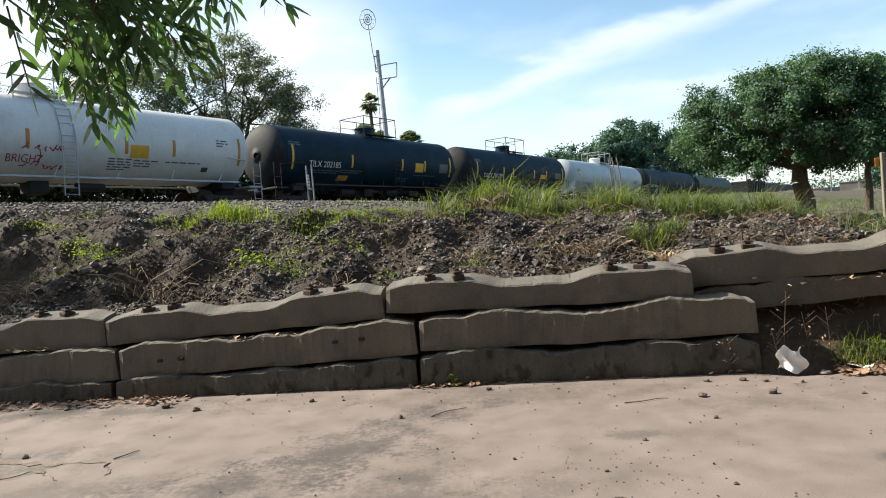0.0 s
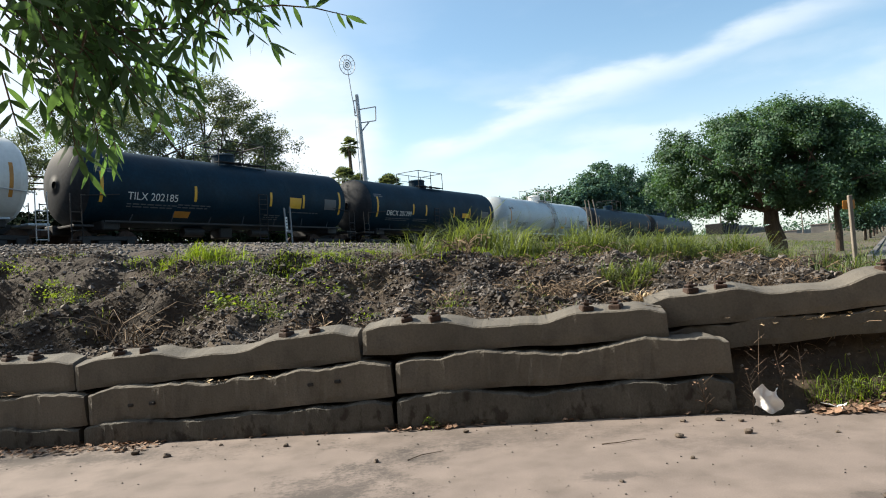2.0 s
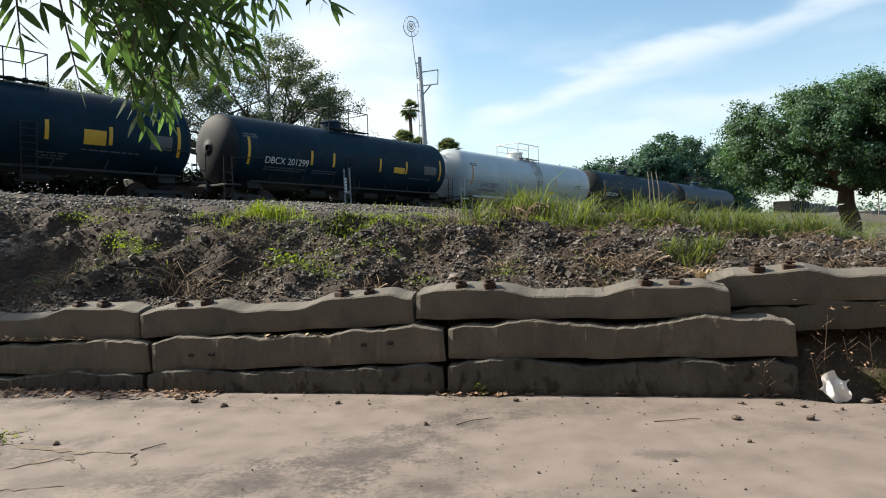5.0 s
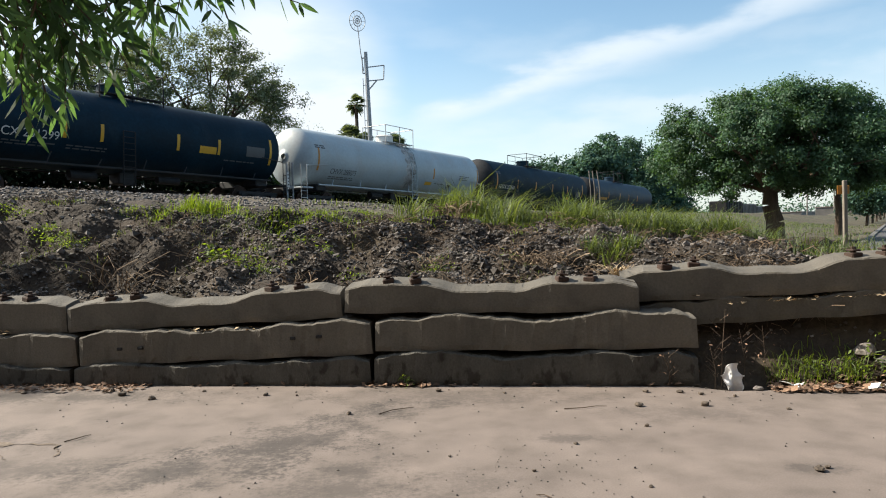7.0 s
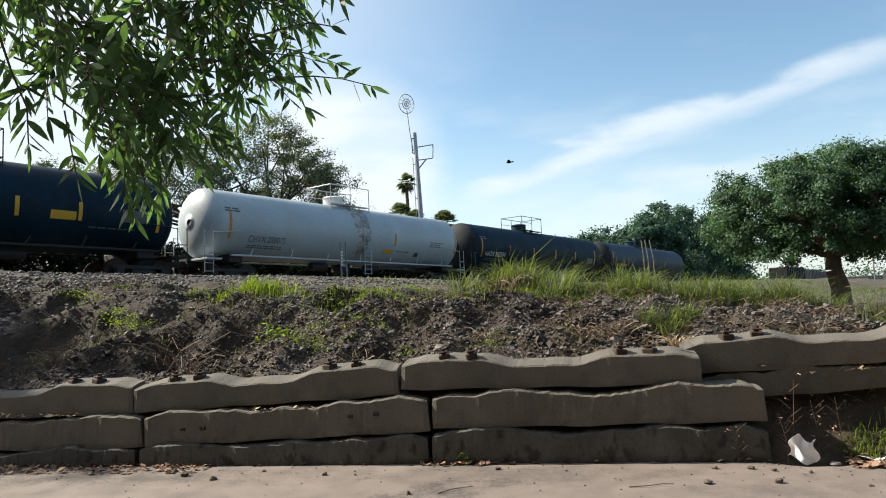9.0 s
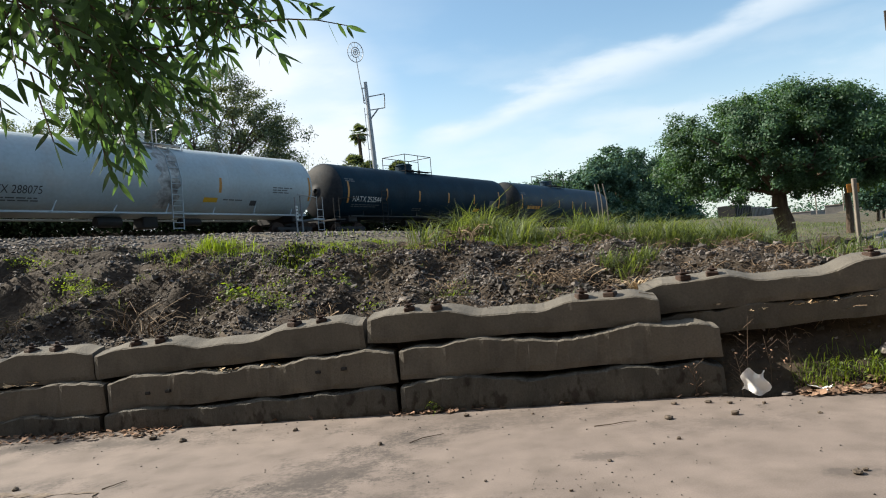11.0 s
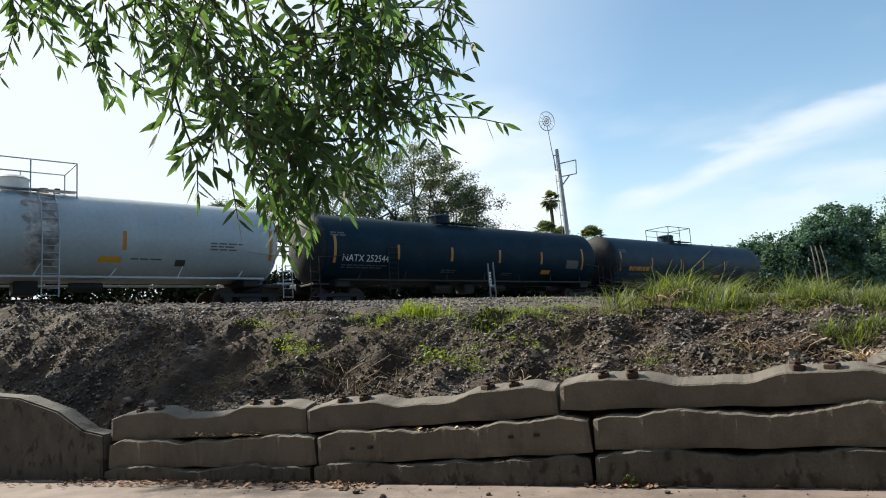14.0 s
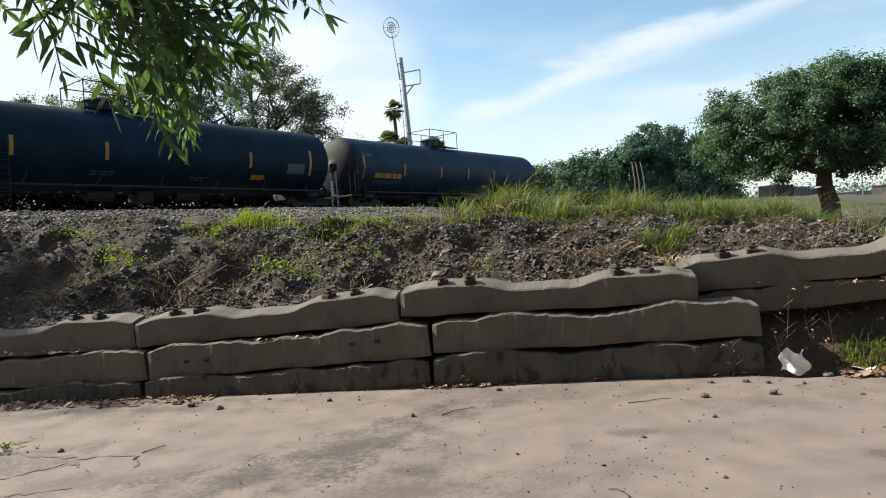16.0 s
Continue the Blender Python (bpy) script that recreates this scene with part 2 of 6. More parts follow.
M["lettering"] = mat("white_lettering", (0.62, 0.62, 0.6), 0.6, vary=0.08, bump=0)
M["dark_letter"] = mat("dark_lettering", (0.05, 0.05, 0.055), 0.6, vary=0.08, bump=0)
M["faint"] = mat("faded_grey_lettering", (0.085, 0.09, 0.095), 0.6, vary=0.1, bump=0)
M["graffiti"] = mat("dark_red_spray_paint", (0.30, 0.03, 0.045), 0.6, vary=0.15, bump=0)
M["asphalt"] = mat("asphalt", (0.075, 0.075, 0.078), 0.9, vary=0.15, scale=0.6, fine=60, bump=0.3)
M["wood_post"] = mat("weathered_wood_post", (0.20, 0.175, 0.145), 0.9, vary=0.25, scale=4, fine=30, bump=0.5, stretch=(1, 1, 0.15))
M["bag"] = mat("white_plastic_bag", (0.88, 0.88, 0.88), 0.4, vary=0.04, bump=0.1)
M["sign"] = mat("dark_street_sign_plate", (0.045, 0.036, 0.034), 0.45, vary=0.1, bump=0)
# orange darkened in the base colour, as the letters are in shade
M["sign_letter"] = mat("shade_dimmed_orange_lettering", (0.24, 0.11, 0.035), 0.5, vary=0.05, bump=0)
M["shed"] = mat("weathered_metal_shed", (0.14, 0.13, 0.12), 0.7, vary=0.3, scale=0.4)
M["far_white"] = mat("white_painted_wall", (0.7, 0.7, 0.68), 0.8, vary=0.1)
M["glass"] = mat("dark_glass", (0.02, 0.022, 0.025), 0.08, vary=0.1, bump=0)
M["tyre"] = mat("tyre_rubber", (0.02, 0.02, 0.02), 0.9, vary=0.2)
M["plaster"] = mat("plain_house_wall", (0.5, 0.46, 0.40), 0.9, vary=0.15, scale=0.7)
M["red"] = mat("red_lamp_plastic", (0.4, 0.02, 0.02), 0.4, vary=0.1)
M["ballast"] = mat("grey_ballast_stone", (0.15, 0.135, 0.125), 0.85, vary=0.3, scale=2, fine=30, bump=0.4, island=0.5)
M["stone_dark"] = mat("dark_pebble_stone", (0.12, 0.095, 0.075), 0.9, vary=0.3, scale=8, fine=60, bump=0.4, rand=0.3)
M["clip_iron"] = mat("dark_rusty_iron", (0.045, 0.024, 0.016), 0.85, vary=0.35, scale=20, fine=90, bump=0.4)
M["crack_dirt"] = mat("crack_dirt", (0.15, 0.118, 0.092), 0.95, vary=0.35, scale=6, fine=50, bump=0.4)
M["dead_twig"] = mat("dead_twigs", (0.18, 0.130, 0.085), 0.9, vary=0.25, island=0.5)
M["straw"] = mat("pale_straw", (0.45, 0.34, 0.21), 0.8, vary=0.2, bump=0, island=0.3)
M["mast_steel"] = mat("grey_painted_mast_steel", (0.30, 0.32, 0.34), 0.55, metal=0.3, vary=0.12)
M["marker_paint"] = mat("dirty_pale_grey_paint", (0.22, 0.23, 0.24), 0.7, vary=0.2)
M["dusty_end"] = mat("dusty_brown_black_paint", (0.026, 0.027, 0.030), 0.7, vary=0.3, scale=1.2, fine=9, bump=0.05, spec=0.2, second=(0.018, 0.022, 0.027), mask=(0.48, 0.66))
M["back_wall"] = mat("brown_render", (0.085, 0.07, 0.055), 0.9, vary=0.2, scale=0.8)

# ---- mesh helpers ----


def part(name, bm, material, parent=None, label="", smooth=False):
    """Links a bmesh as one mesh object, under parent if one is given."""
    me = bpy.data.meshes.new(name)
    bm.to_mesh(me)
    bm.free()
    return link(name, me, material, parent, label, smooth)


def link(name, me, material, parent=None, label="", smooth=False):
    me.materials.append(M[material])
    if smooth:
        me.polygons.foreach_set("use_smooth", np.ones(len(me.polygons), dtype=bool))
    ob = new(name, me)
    ob.parent = parent
    if label:
        ob["label"] = label
    return ob


def raw(name, verts, faces, material, parent=None, label="", smooth=False):
    me = bpy.data.meshes.new(name)
    me.from_pydata([tuple(v) for v in verts], [], [tuple(f) for f in faces])
    me.update()
    return link(name, me, material, parent, label, smooth)


def empty(name, m=None, **tags):
    ob = new(name)
    ob.empty_display_size = 0.2
    if m is not None:
        ob.matrix_basis = m
    return tagged(ob, **tags)


def box(bm, x0, x1, y0, y1, z0, z1, bevel=0.0, m=None):
    r = bmesh.ops.create_cube(bm, size=1.0)
    vs = r["verts"]
    for v in vs:
        v.co = Vector(((x0 + x1) / 2 + v.co.x * (x1 - x0), (y0 + y1) / 2 + v.co.y * (y1 - y0), (z0 + z1) / 2 + v.co.z * (z1 - z0)))
    if bevel:
        es = list({e for v in vs for e in v.link_edges})
        r = bmesh.ops.bevel(bm, geom=es, offset=bevel, segments=1, affect="EDGES")
        vs = r["verts"]
    if m is not None:
        bmesh.ops.transform(bm, matrix=m, verts=vs)
    return vs


def tube(bm, a, b, r0, r1=None, seg=8, caps=True):
    a, b = Vector(a), Vector(b)
    r1 = r0 if r1 is None else r1
    d = b - a
    q = d.to_track_quat("Z", "Y").to_matrix().to_4x4()
    bmesh.ops.create_cone(bm, cap_ends=caps, segments=seg, radius1=r0, radius2=r1, depth=d.length, matrix=Matrix.Translation((a + b) / 2) @ q)


def pipe(bm, pts, r, seg=6):
    for a, b in zip(pts[:-1], pts[1:]):
        tube(bm, a, b, r, seg=seg)


def words(name, text, size, material, parent, m, depth=0.0):
    cu = bpy.data.curves.new(name, "FONT")
    cu.body, cu.size, cu.extrude, cu.align_x = text, size, depth, "CENTER"
    ob = bpy.data.objects.new(name, cu)
    scene.collection.objects.link(ob)
    me = bpy.data.meshes.new_from_object(ob.evaluated_get(bpy.context.evaluated_depsgraph_get()))
    bpy.data.objects.remove(ob)
    o = link(name, me, material, parent)
    o.matrix_basis = m
    return o

# ---- plan ----
WALL_A, WALL_DIR = Vector((-3.11, 6.435)), -10.25      # the wall's foot, and its turn in degrees
WD = Vector((math.cos(radians(WALL_DIR)), math.sin(radians(WALL_DIR))))
WN = Vector((-WD.y, WD.x))
TRACK_AZ, TRACK_OFF, GRADE = 34.9, 25.52, -0.0237
TD = Vector((math.sin(radians(TRACK_AZ)), math.cos(radians(TRACK_AZ))))
TN = Vector((-TD.y, TD.x))
RAIL_Z = 2.62                                              # top of rail at 20 m along the track


def rail_z(s):
    return RAIL_Z + GRADE * (s - 20)


def smooth01(x, a, b):
    x = np.clip((np.asarray(x, float) - a) / (b - a), 0, 1)
    return x * x * (3 - 2 * x)


def wall_sv(x, y):
    dx, dy = x - WALL_A.x, y - WALL_A.y
    return dx * WD.x + dy * WD.y, dx * WN.x + dy * WN.y


def lumps(x, y, f, seed=0.0):
    """Cheap smooth unevenness between -1 and 1."""
    a = np.sin(x * f + seed) * np.cos(y * f * 1.13 - seed * 2) + np.sin((x + y) * f * 0.71 + 1.7 + seed) * np.cos((x - y) * f * 0.83 + seed)
    return a * 0.5


HOLLOWS = ((-4.9, 8.9, 0.35, 0.28), (-3.5, 7.9, 0.55, 0.24), (-5.6, 8.4, 0.6, 0.22), (-2.7, 7.5, 0.35, 0.16), (0.7, 7.6, 0.4, 0.12), (1.9, 7.1, 0.35, 0.14))     # washed-out places on the bank


def ground_z(x, y):
    """The height of the ground."""
    x, y = np.asarray(x, float), np.asarray(y, float)
    s, v = wall_sv(x, y)
    q = x * TN.x + y * TN.y
    a = x * TD.x + y * TD.y
    bed = rail_z(a) - 0.22
    plain = 0.93 + 0.092 * np.clip(q, -3, 30) - 0.32 * smooth01(a, 13, 24)
    street = smooth01(1.6 - q, 0, 1.4) * smooth01(a, 7, 14)
    plain = plain * (1 - street) + 0.40 * street
    plain = plain + 0.04 * lumps(x, y, 1.3) * smooth01(v, 2, 6)
    plain = plain - 0.50 * smooth01(a, 9, 19) * smooth01(q, 0.2, 2.2) * (1 - smooth01(q, 5, 11))
    plain = plain - 0.24 * smooth01(a, 8.5, 12) * smooth01(q, 0.2, 1.2) * (1 - smooth01(q, 1.8, 3.2)) * (1 - smooth01(a, 16, 22))
    hump = smooth01(q, 12.5, 16.5)
    plain = plain * (1 - hump) + (bed - 0.2 * (1 - smooth01(q, 18, 23))) * hump
    # berm behind the track, added as a dark backing for the gap under the cars
    plain = np.where(q > 28, bed + 1.45 * smooth01(q, 28.2, 32) - 2.2 * smooth01(q, 36, 50), plain)
    far = smooth01(np.hypot(x, y), 45, 110) * (1 - smooth01(q, 8, 12))
    plain = plain * (1 - far) + 0.40 * far
    toe = 0.66 + 0.02 * s + 0.05 * lumps(x, y, 2.1, 1.0)
    toe = np.clip(toe, 0.45, 0.85)
    rise = smooth01(v, 0.28, 3.4)
    bank = toe * (1 - rise) + plain * rise + (0.10 * lumps(x, y, 2.3) + 0.07 * lumps(x, y, 4.7, 3.0) + 0.03 * lumps(x, y, 9.0, 2.0)) * smooth01(v, 0.3, 0.8) * (1 - smooth01(v, 4, 7))
    bank = bank + (0.10 - 0.26 * np.abs(lumps(x, y, 3.3, 4.0)) ** 0.7 + 0.05 * lumps(x, y, 14.0, 1.0)) * smooth01(v, 0.5, 1.0) * (1 - smooth01(v, 2.6, 4.2))
    for hx, hy, hr, hd in HOLLOWS:
        bank = bank - hd * np.exp(-((x - hx) ** 2 + ((y - hy) * 1.5) ** 2) / hr ** 2)
    low = -0.06 + 0 * x
    end = smooth01(s, 4.98, 5.2)
    edge = smooth01(v, 0.20, 0.27) * (1 - end) + smooth01(v, -0.25, 0.95) * end
    z = low * (1 - edge) + bank * edge
    left = smooth01(-s, 3.0, 3.8)
    z = z * (1 - left) + left * (low * (1 - smooth01(v, -0.2, 1.6)) + bank * smooth01(v, -0.2, 1.6))
    return z


def axis(lo, hi, mid0, mid1, step, grow):
    c = list(np.arange(mid0, mid1, step))
    d = step
    while c[-1] < hi:
        d *= grow
        c.append(c[-1] + d)
    d = step
    while c[0] > lo:
        d *= grow
        c.insert(0, c[0] - d)
    return np.array(c)


def make_ground():
    xs, ys = axis(-1500, 1800, -9, 9, 0.09, 1.09), axis(-900, 2200, 4.0, 13.0, 0.07, 1.07)
    X, Y = np.meshgrid(xs, ys)
    Z = ground_z(X, Y)
    v = np.stack([X.ravel(), Y.ravel(), Z.ravel()], 1)
    n, m = len(xs), len(ys)
    i = (np.arange(m - 1)[:, None] * n + np.arange(n - 1)[None]).ravel()
    ob = raw("ground", v.tolist(), np.stack([i, i + 1, i + n + 1, i + n], 1).tolist(), "soil", smooth=True)
    # the open ground beyond the bank is paler and drier
    ob.data.materials.append(M["field"])
    fx, fy = X.ravel()[i], Y.ravel()[i]
    open_ground = (wall_sv(fx, fy)[1] + 0.5 * lumps(fx, fy, 1.7) > 5.2) & (fx * TN.x + fy * TN.y < 14 + lumps(fx, fy, 0.9)) & (fx * TD.x + fy * TD.y > 9)
    ob.data.polygons.foreach_set("material_index", open_ground.astype(np.int32))
    return tagged(ob, "stony brown soil rising to a railway bank", "ground", kind="structure")


def make_pad():
    """The concrete paving: slabs of uneven outline."""
    bm = bmesh.new()
    n = 60
    edge = []
    for i in range(n + 1):
        s = -9 + i * 0.4
        v = -0.02 + 0.02 * math.sin(s * 2.3)
        if s > 5.7:
            v = -0.20 + 0.06 * math.sin(s * 3.1) + 0.03 * math.sin(s * 7)
        if s < -3.1:
            v = -0.12 + 0.08 * math.sin(s * 2.7)
        p = WALL_A + WD * s + WN * v
        edge.append(p)
    top = [bm.verts.new((p.x, p.y, 0)) for p in edge]
    far = [bm.verts.new((p.x * 1.3, -14, 0)) for p in edge]
    for i in range(n):
        bm.faces.new((far[i], far[i + 1], top[i + 1], top[i]))
    r = bmesh.ops.extrude_face_region(bm, geom=bm.faces[:])
    bmesh.ops.translate(bm, vec=(0, 0, -0.12), verts=[g for g in r["geom"] if isinstance(g, bmesh.types.BMVert)])
    bmesh.ops.recalc_face_normals(bm, faces=bm.faces)
    return tagged(part("pavement", bm, "pad"), "worn beige concrete paving with dark oil stains", "pavement", kind="structure")


ground = make_ground()
pavement = make_pad()

# ---- retaining wall of old railway sleepers ----


def sleeper_height(u, waist=1.0):
    """Top of a sleeper over its underside; u runs from -1 to 1 along it."""
    a = abs(u)
    seat = 0.262 - 0.012 * (a - 0.6)
    mid = 0.255 - 0.060 * waist
    k = float(smooth01(a, 0.18, 0.46))
    h = mid * (1 - k) + seat * k
    return h - 0.035 * float(smooth01(a, 0.84, 1.0))


def make_sleeper(s0, s1, za, zb, thick, back=0.0, holes=(), bolts=True, wear=0.02, seed=0, turn=0.0):
    rnd = random.Random(seed)
    L = s1 - s0
    n = 64
    mid = WALL_A + WD * ((s0 + s1) / 2) + WN * (back + 0.13)
    root = empty("concrete_sleeper", Matrix.Translation((mid.x, mid.y, (za + zb) / 2)) @ pose(0, 0, 0, 0, 0, WALL_DIR + turn) @ pose(0, 0, 0, 0, -math.degrees(math.atan2(zb - za, L)), 0),
                 label="weathered concrete railway sleeper stacked as a retaining wall", category="railway sleeper", group="stacked sleepers")
    verts, faces = [], []
    prof = [(-0.135, 0.012), (-0.142, 0.05), (-0.136, -0.010), (-0.122, 0.0), (0.0, 0.006), (0.122, 0.0), (0.136, -0.010), (0.142, 0.05), (0.135, 0.012)]
    tilt = 0.17 if bolts else 0.05
    prof = [(y, z + (tilt * y if 2 <= k <= 6 else 0.0)) for k, (y, z) in enumerate(prof)]
    ring = len(prof)
    ph = [rnd.uniform(0, 6.3) for _ in range(4)]
    chip = 0.0
    for i in range(n + 1):
        u = -1 + 2 * i / n
        h = sleeper_height(u, 1.0 if bolts else 0.5) * thick / 0.25
        shrink = 1 - 0.10 * max(0, abs(u) - 0.97) / 0.03
        chip = 0.55 * chip + rnd.uniform(-0.3, 0.3)
        wob = wear * (0.5 * math.sin(u * 7 + ph[0]) + 0.3 * math.sin(u * 17 + ph[1]) + chip)
        for k, (y, z) in enumerate(prof):
            zz = z if k in (0, 1, 7, 8) else h + z + wob * (1 if k in (3, 4, 5) else 0.8)
            if k in (0, 8):
                zz = 0.006 * math.sin(u * 11 + ph[2])
            jit = 0.006 * math.sin(u * 23 + k + ph[3]) + wear * (0.35 * math.sin(u * 9 + ph[1]) + rnd.uniform(-0.18, 0.18))
            verts.append((u * L / 2 * (1 - 0.004 * k % 2), y * shrink + jit, zz))
    for i in range(n):
        for k in range(ring):
            a, b = i * ring + k, i * ring + (k + 1) % ring
            faces.append((a, a + ring, b + ring, b))
    faces.append(tuple(range(ring))[::1])
    faces.append(tuple(n * ring + k for k in reversed(range(ring))))
    raw("body", verts, faces, "tie_low" if za < 0.05 else "tie", root)
    if bolts:
        for u in (-0.60 - 0.09, -0.60 + 0.10, 0.60 - 0.10, 0.60 + 0.09):
            h = sleeper_height(u) * thick / 0.25
            bm = bmesh.new()
            box(bm, -0.05, 0.05, -0.055, 0.055, -0.03, 0.024, 0.008)
            box(bm, -0.04, 0.04, -0.045, 0.045, 0.034, 0.052, 0.006)
            tube(bm, (0, 0, 0.02), (0, 0, 0.075), 0.024, 0.02, 6)
            o = part("rail_clip", bm, "clip_iron", root, "rusty dark iron rail fastening")
            o.matrix_basis = pose(u * L / 2, rnd.uniform(-0.06, -0.03), h, 0, rnd.uniform(-10, 10), rnd.uniform(-25, 25))
    for u, z in holes:
        bm = bmesh.new()
        box(bm, -0.026, 0.026, -0.006, 0.03, -0.014, 0.014, 0.005)
        o = part("socket", bm, "underframe", root, "dark empty fastening socket")
        o.matrix_basis = pose(u * L / 2, -0.149, z)
    return root


# start, end along the wall; underside heights; thickness; set-back
SLEEPERS = [
    (-2.98, -0.02, -0.10, -0.07, 0.24, -0.055, 0), (0.02, 2.865, -0.06, 0.0, 0.235, -0.055, 0), (2.885, 5.60, 0.0, 0.0, 0.27, -0.05, 0),
    (-2.96, 0.03, 0.13, 0.165, 0.295, 0.0, 0), (0.06, 2.875, 0.175, 0.265, 0.295, -0.005, 1), (2.89, 5.605, 0.285, 0.30, 0.29, -0.005, 0),
    (-3.0, -0.125, 0.44, 0.47, 0.31, 0.085, 2), (-0.11, 2.59, 0.475, 0.575, 0.275, 0.08, 2), (2.605, 5.155, 0.62, 0.59, 0.262, 0.065, 2),
    (5.15, 7.75, 0.42, 0.545, 0.215, 0.30, 0), (5.02, 7.60, 0.64, 0.735, 0.275, 0.30, 2),
]
for i, (s0, s1, za, zb, th, back, kind) in enumerate(SLEEPERS):
    make_sleeper(s0, s1, za, zb, th, back, wear=0.009 if kind == 2 else 0.026, holes=((-0.70, 0.14), (-0.555, 0.14), (0.49, 0.17), (0.66, 0.175)) if kind == 1 else (), bolts=kind == 2, seed=i)

# ---- tank cars ----
RT = 1.50            # tank radius
AX = 2.63            # tank axis above the rail


def wrap(me, radius, axis_z):
    """Lays a flat sheet drawn in x and z on the tank's near side."""
    co = np.empty(len(me.vertices) * 3)
    me.vertices.foreach_get("co", co)
    co = co.reshape(-1, 3)
    ang = (co[:, 2] - axis_z) / radius
    lift = radius + 0.006 - co[:, 1]
    co[:, 1], co[:, 2] = -lift * np.cos(ang), axis_z + lift * np.sin(ang)
    me.vertices.foreach_set("co", co.ravel())
    me.update()


def decal(name, x0, x1, z0, z1, material, parent, label=""):
    n = 6
    vs, fs = [], []
    for j in range(n + 1):
        z = z0 + (z1 - z0) * j / n
        vs += [(x0, 0, z), (x1, 0, z)]
    for j in range(n):
        fs.append((2 * j, 2 * j + 1, 2 * j + 3, 2 * j + 2))
    o = raw(name, vs, fs, material, parent, label)
    wrap(o.data, RT, AX)
    return o


def letters(name, text, x, z, width, material, parent, label=""):
    """Words of the given width on the tank's near side."""
    o = words(name, text, 0.42, material, parent, Matrix.Identity(4))
    co = np.empty(len(o.data.vertices) * 3)
    o.data.vertices.foreach_get("co", co)
    co = co.reshape(-1, 3)
    k = width / np.ptp(co[:, 0])
    co = np.stack([co[:, 0] * k + x, co[:, 2] * 0, co[:, 1] + z], 1)
    o.data.vertices.foreach_set("co", co.ravel())
    wrap(o.data, RT, AX)
    if label:
        o["label"] = label
    return o


def bars(name, x0, x1, z, rows, material, parent, seed=0, h=0.05, gap=0.11):
    rnd = random.Random(seed)
    vs, fs = [], []
    for r in range(rows):
        x = x0
        while x < x1 - 0.1:
            w = min(rnd.uniform(0.12, 0.4), x1 - x)
            k = len(vs)
            zz = z - r * gap
            vs += [(x, 0, zz), (x + w, 0, zz), (x + w, 0, zz + h), (x, 0, zz + h)]
            fs.append((k, k + 1, k + 2, k + 3))
            x += w + 0.06
        if rnd.random() < 0.3:
            x1 -= 0.2
    o = raw(name, vs, fs, material, parent)
    wrap(o.data, RT, AX)
    return o


def scrawl(name, x, z, w, h, material, parent, seed=1):
    """Sprayed scribble in strokes."""
    rnd = random.Random(seed)
    vs, fs = [], []
    for row in (0, 2):
        cx = x - w / 2
        while cx < x + w / 2:
            px, pz = cx, AX + z - row * h * 0.34 + rnd.uniform(-0.05, 0.05)
            for _ in range(3):
                nx, nz = px + rnd.uniform(-0.05, 0.16), pz + rnd.uniform(-1, 1) * h * 0.18
                d = Vector((nx - px, nz - pz))
                if d.length < 0.02:
                    continue
                o = Vector((-d.y, d.x)).normalized() * 0.020
                k = len(vs)
                vs += [(px - o.x, 0, pz - o.y), (nx - o.x, 0, nz - o.y), (nx + o.x, 0, nz + o.y), (px + o.x, 0, pz + o.y)]
                fs.append((k, k + 1, k + 2, k + 3))
                px, pz = nx, nz
            cx += rnd.uniform(0.14, 0.22)
    o = tagged(raw(name, vs, fs, material, parent, "dark red sprayed scribble"), kind="stuff")
    wrap(o.data, RT, AX)
    return o


def make_bogie(car, x):
    bm = bmesh.new()
    for sy in (-1, 1):
        y = sy * 1.0
        box(bm, -1.15, 1.15, y - 0.07, y + 0.07, 0.52, 0.68, 0.02)
        box(bm, -0.45, 0.45, y - 0.10, y + 0.10, 0.22, 0.52, 0.03)
        for ax in (-0.88, 0.88):
            box(bm, ax - 0.17, ax + 0.17, y - 0.09, y + 0.09, 0.33, 0.60, 0.03)
    box(bm, -0.2, 0.2, -1.0, 1.0, 0.40, 0.72, 0.03)
    fr = part("bogie", bm, "underframe", car, "dirty black bogie frame")
    fr.matrix_basis = pose(x, 0, 0)
    wheels = []
    for ax in (-0.88, 0.88):
        bm = bmesh.new()
        for sy in (-1, 1):
            tube(bm, (0, sy * 0.70, 0), (0, sy * 0.83, 0), 0.445, 0.455, 24)
            tube(bm, (0, sy * 0.68, 0), (0, sy * 0.70, 0), 0.485, 0.485, 24)
            tube(bm, (0, sy * 0.83, 0), (0, sy * 0.87, 0), 0.16, 0.14, 12)
            for k in range(6):
                c, s_ = math.cos(k * 1.047), math.sin(k * 1.047)
                tube(bm, (0.3 * c, sy * 0.832, 0.3 * s_), (0.3 * c, sy * 0.845, 0.3 * s_), 0.05, 0.045, 8)
        tube(bm, (0, -0.8, 0), (0, 0.8, 0), 0.08, seg=10)
        wh = part("wheelset", bm, "rust", fr, "brown steel wheels on an axle")
        wh.matrix_basis = pose(ax, 0, 0.455)
        wheels.append(wh)
    return wheels


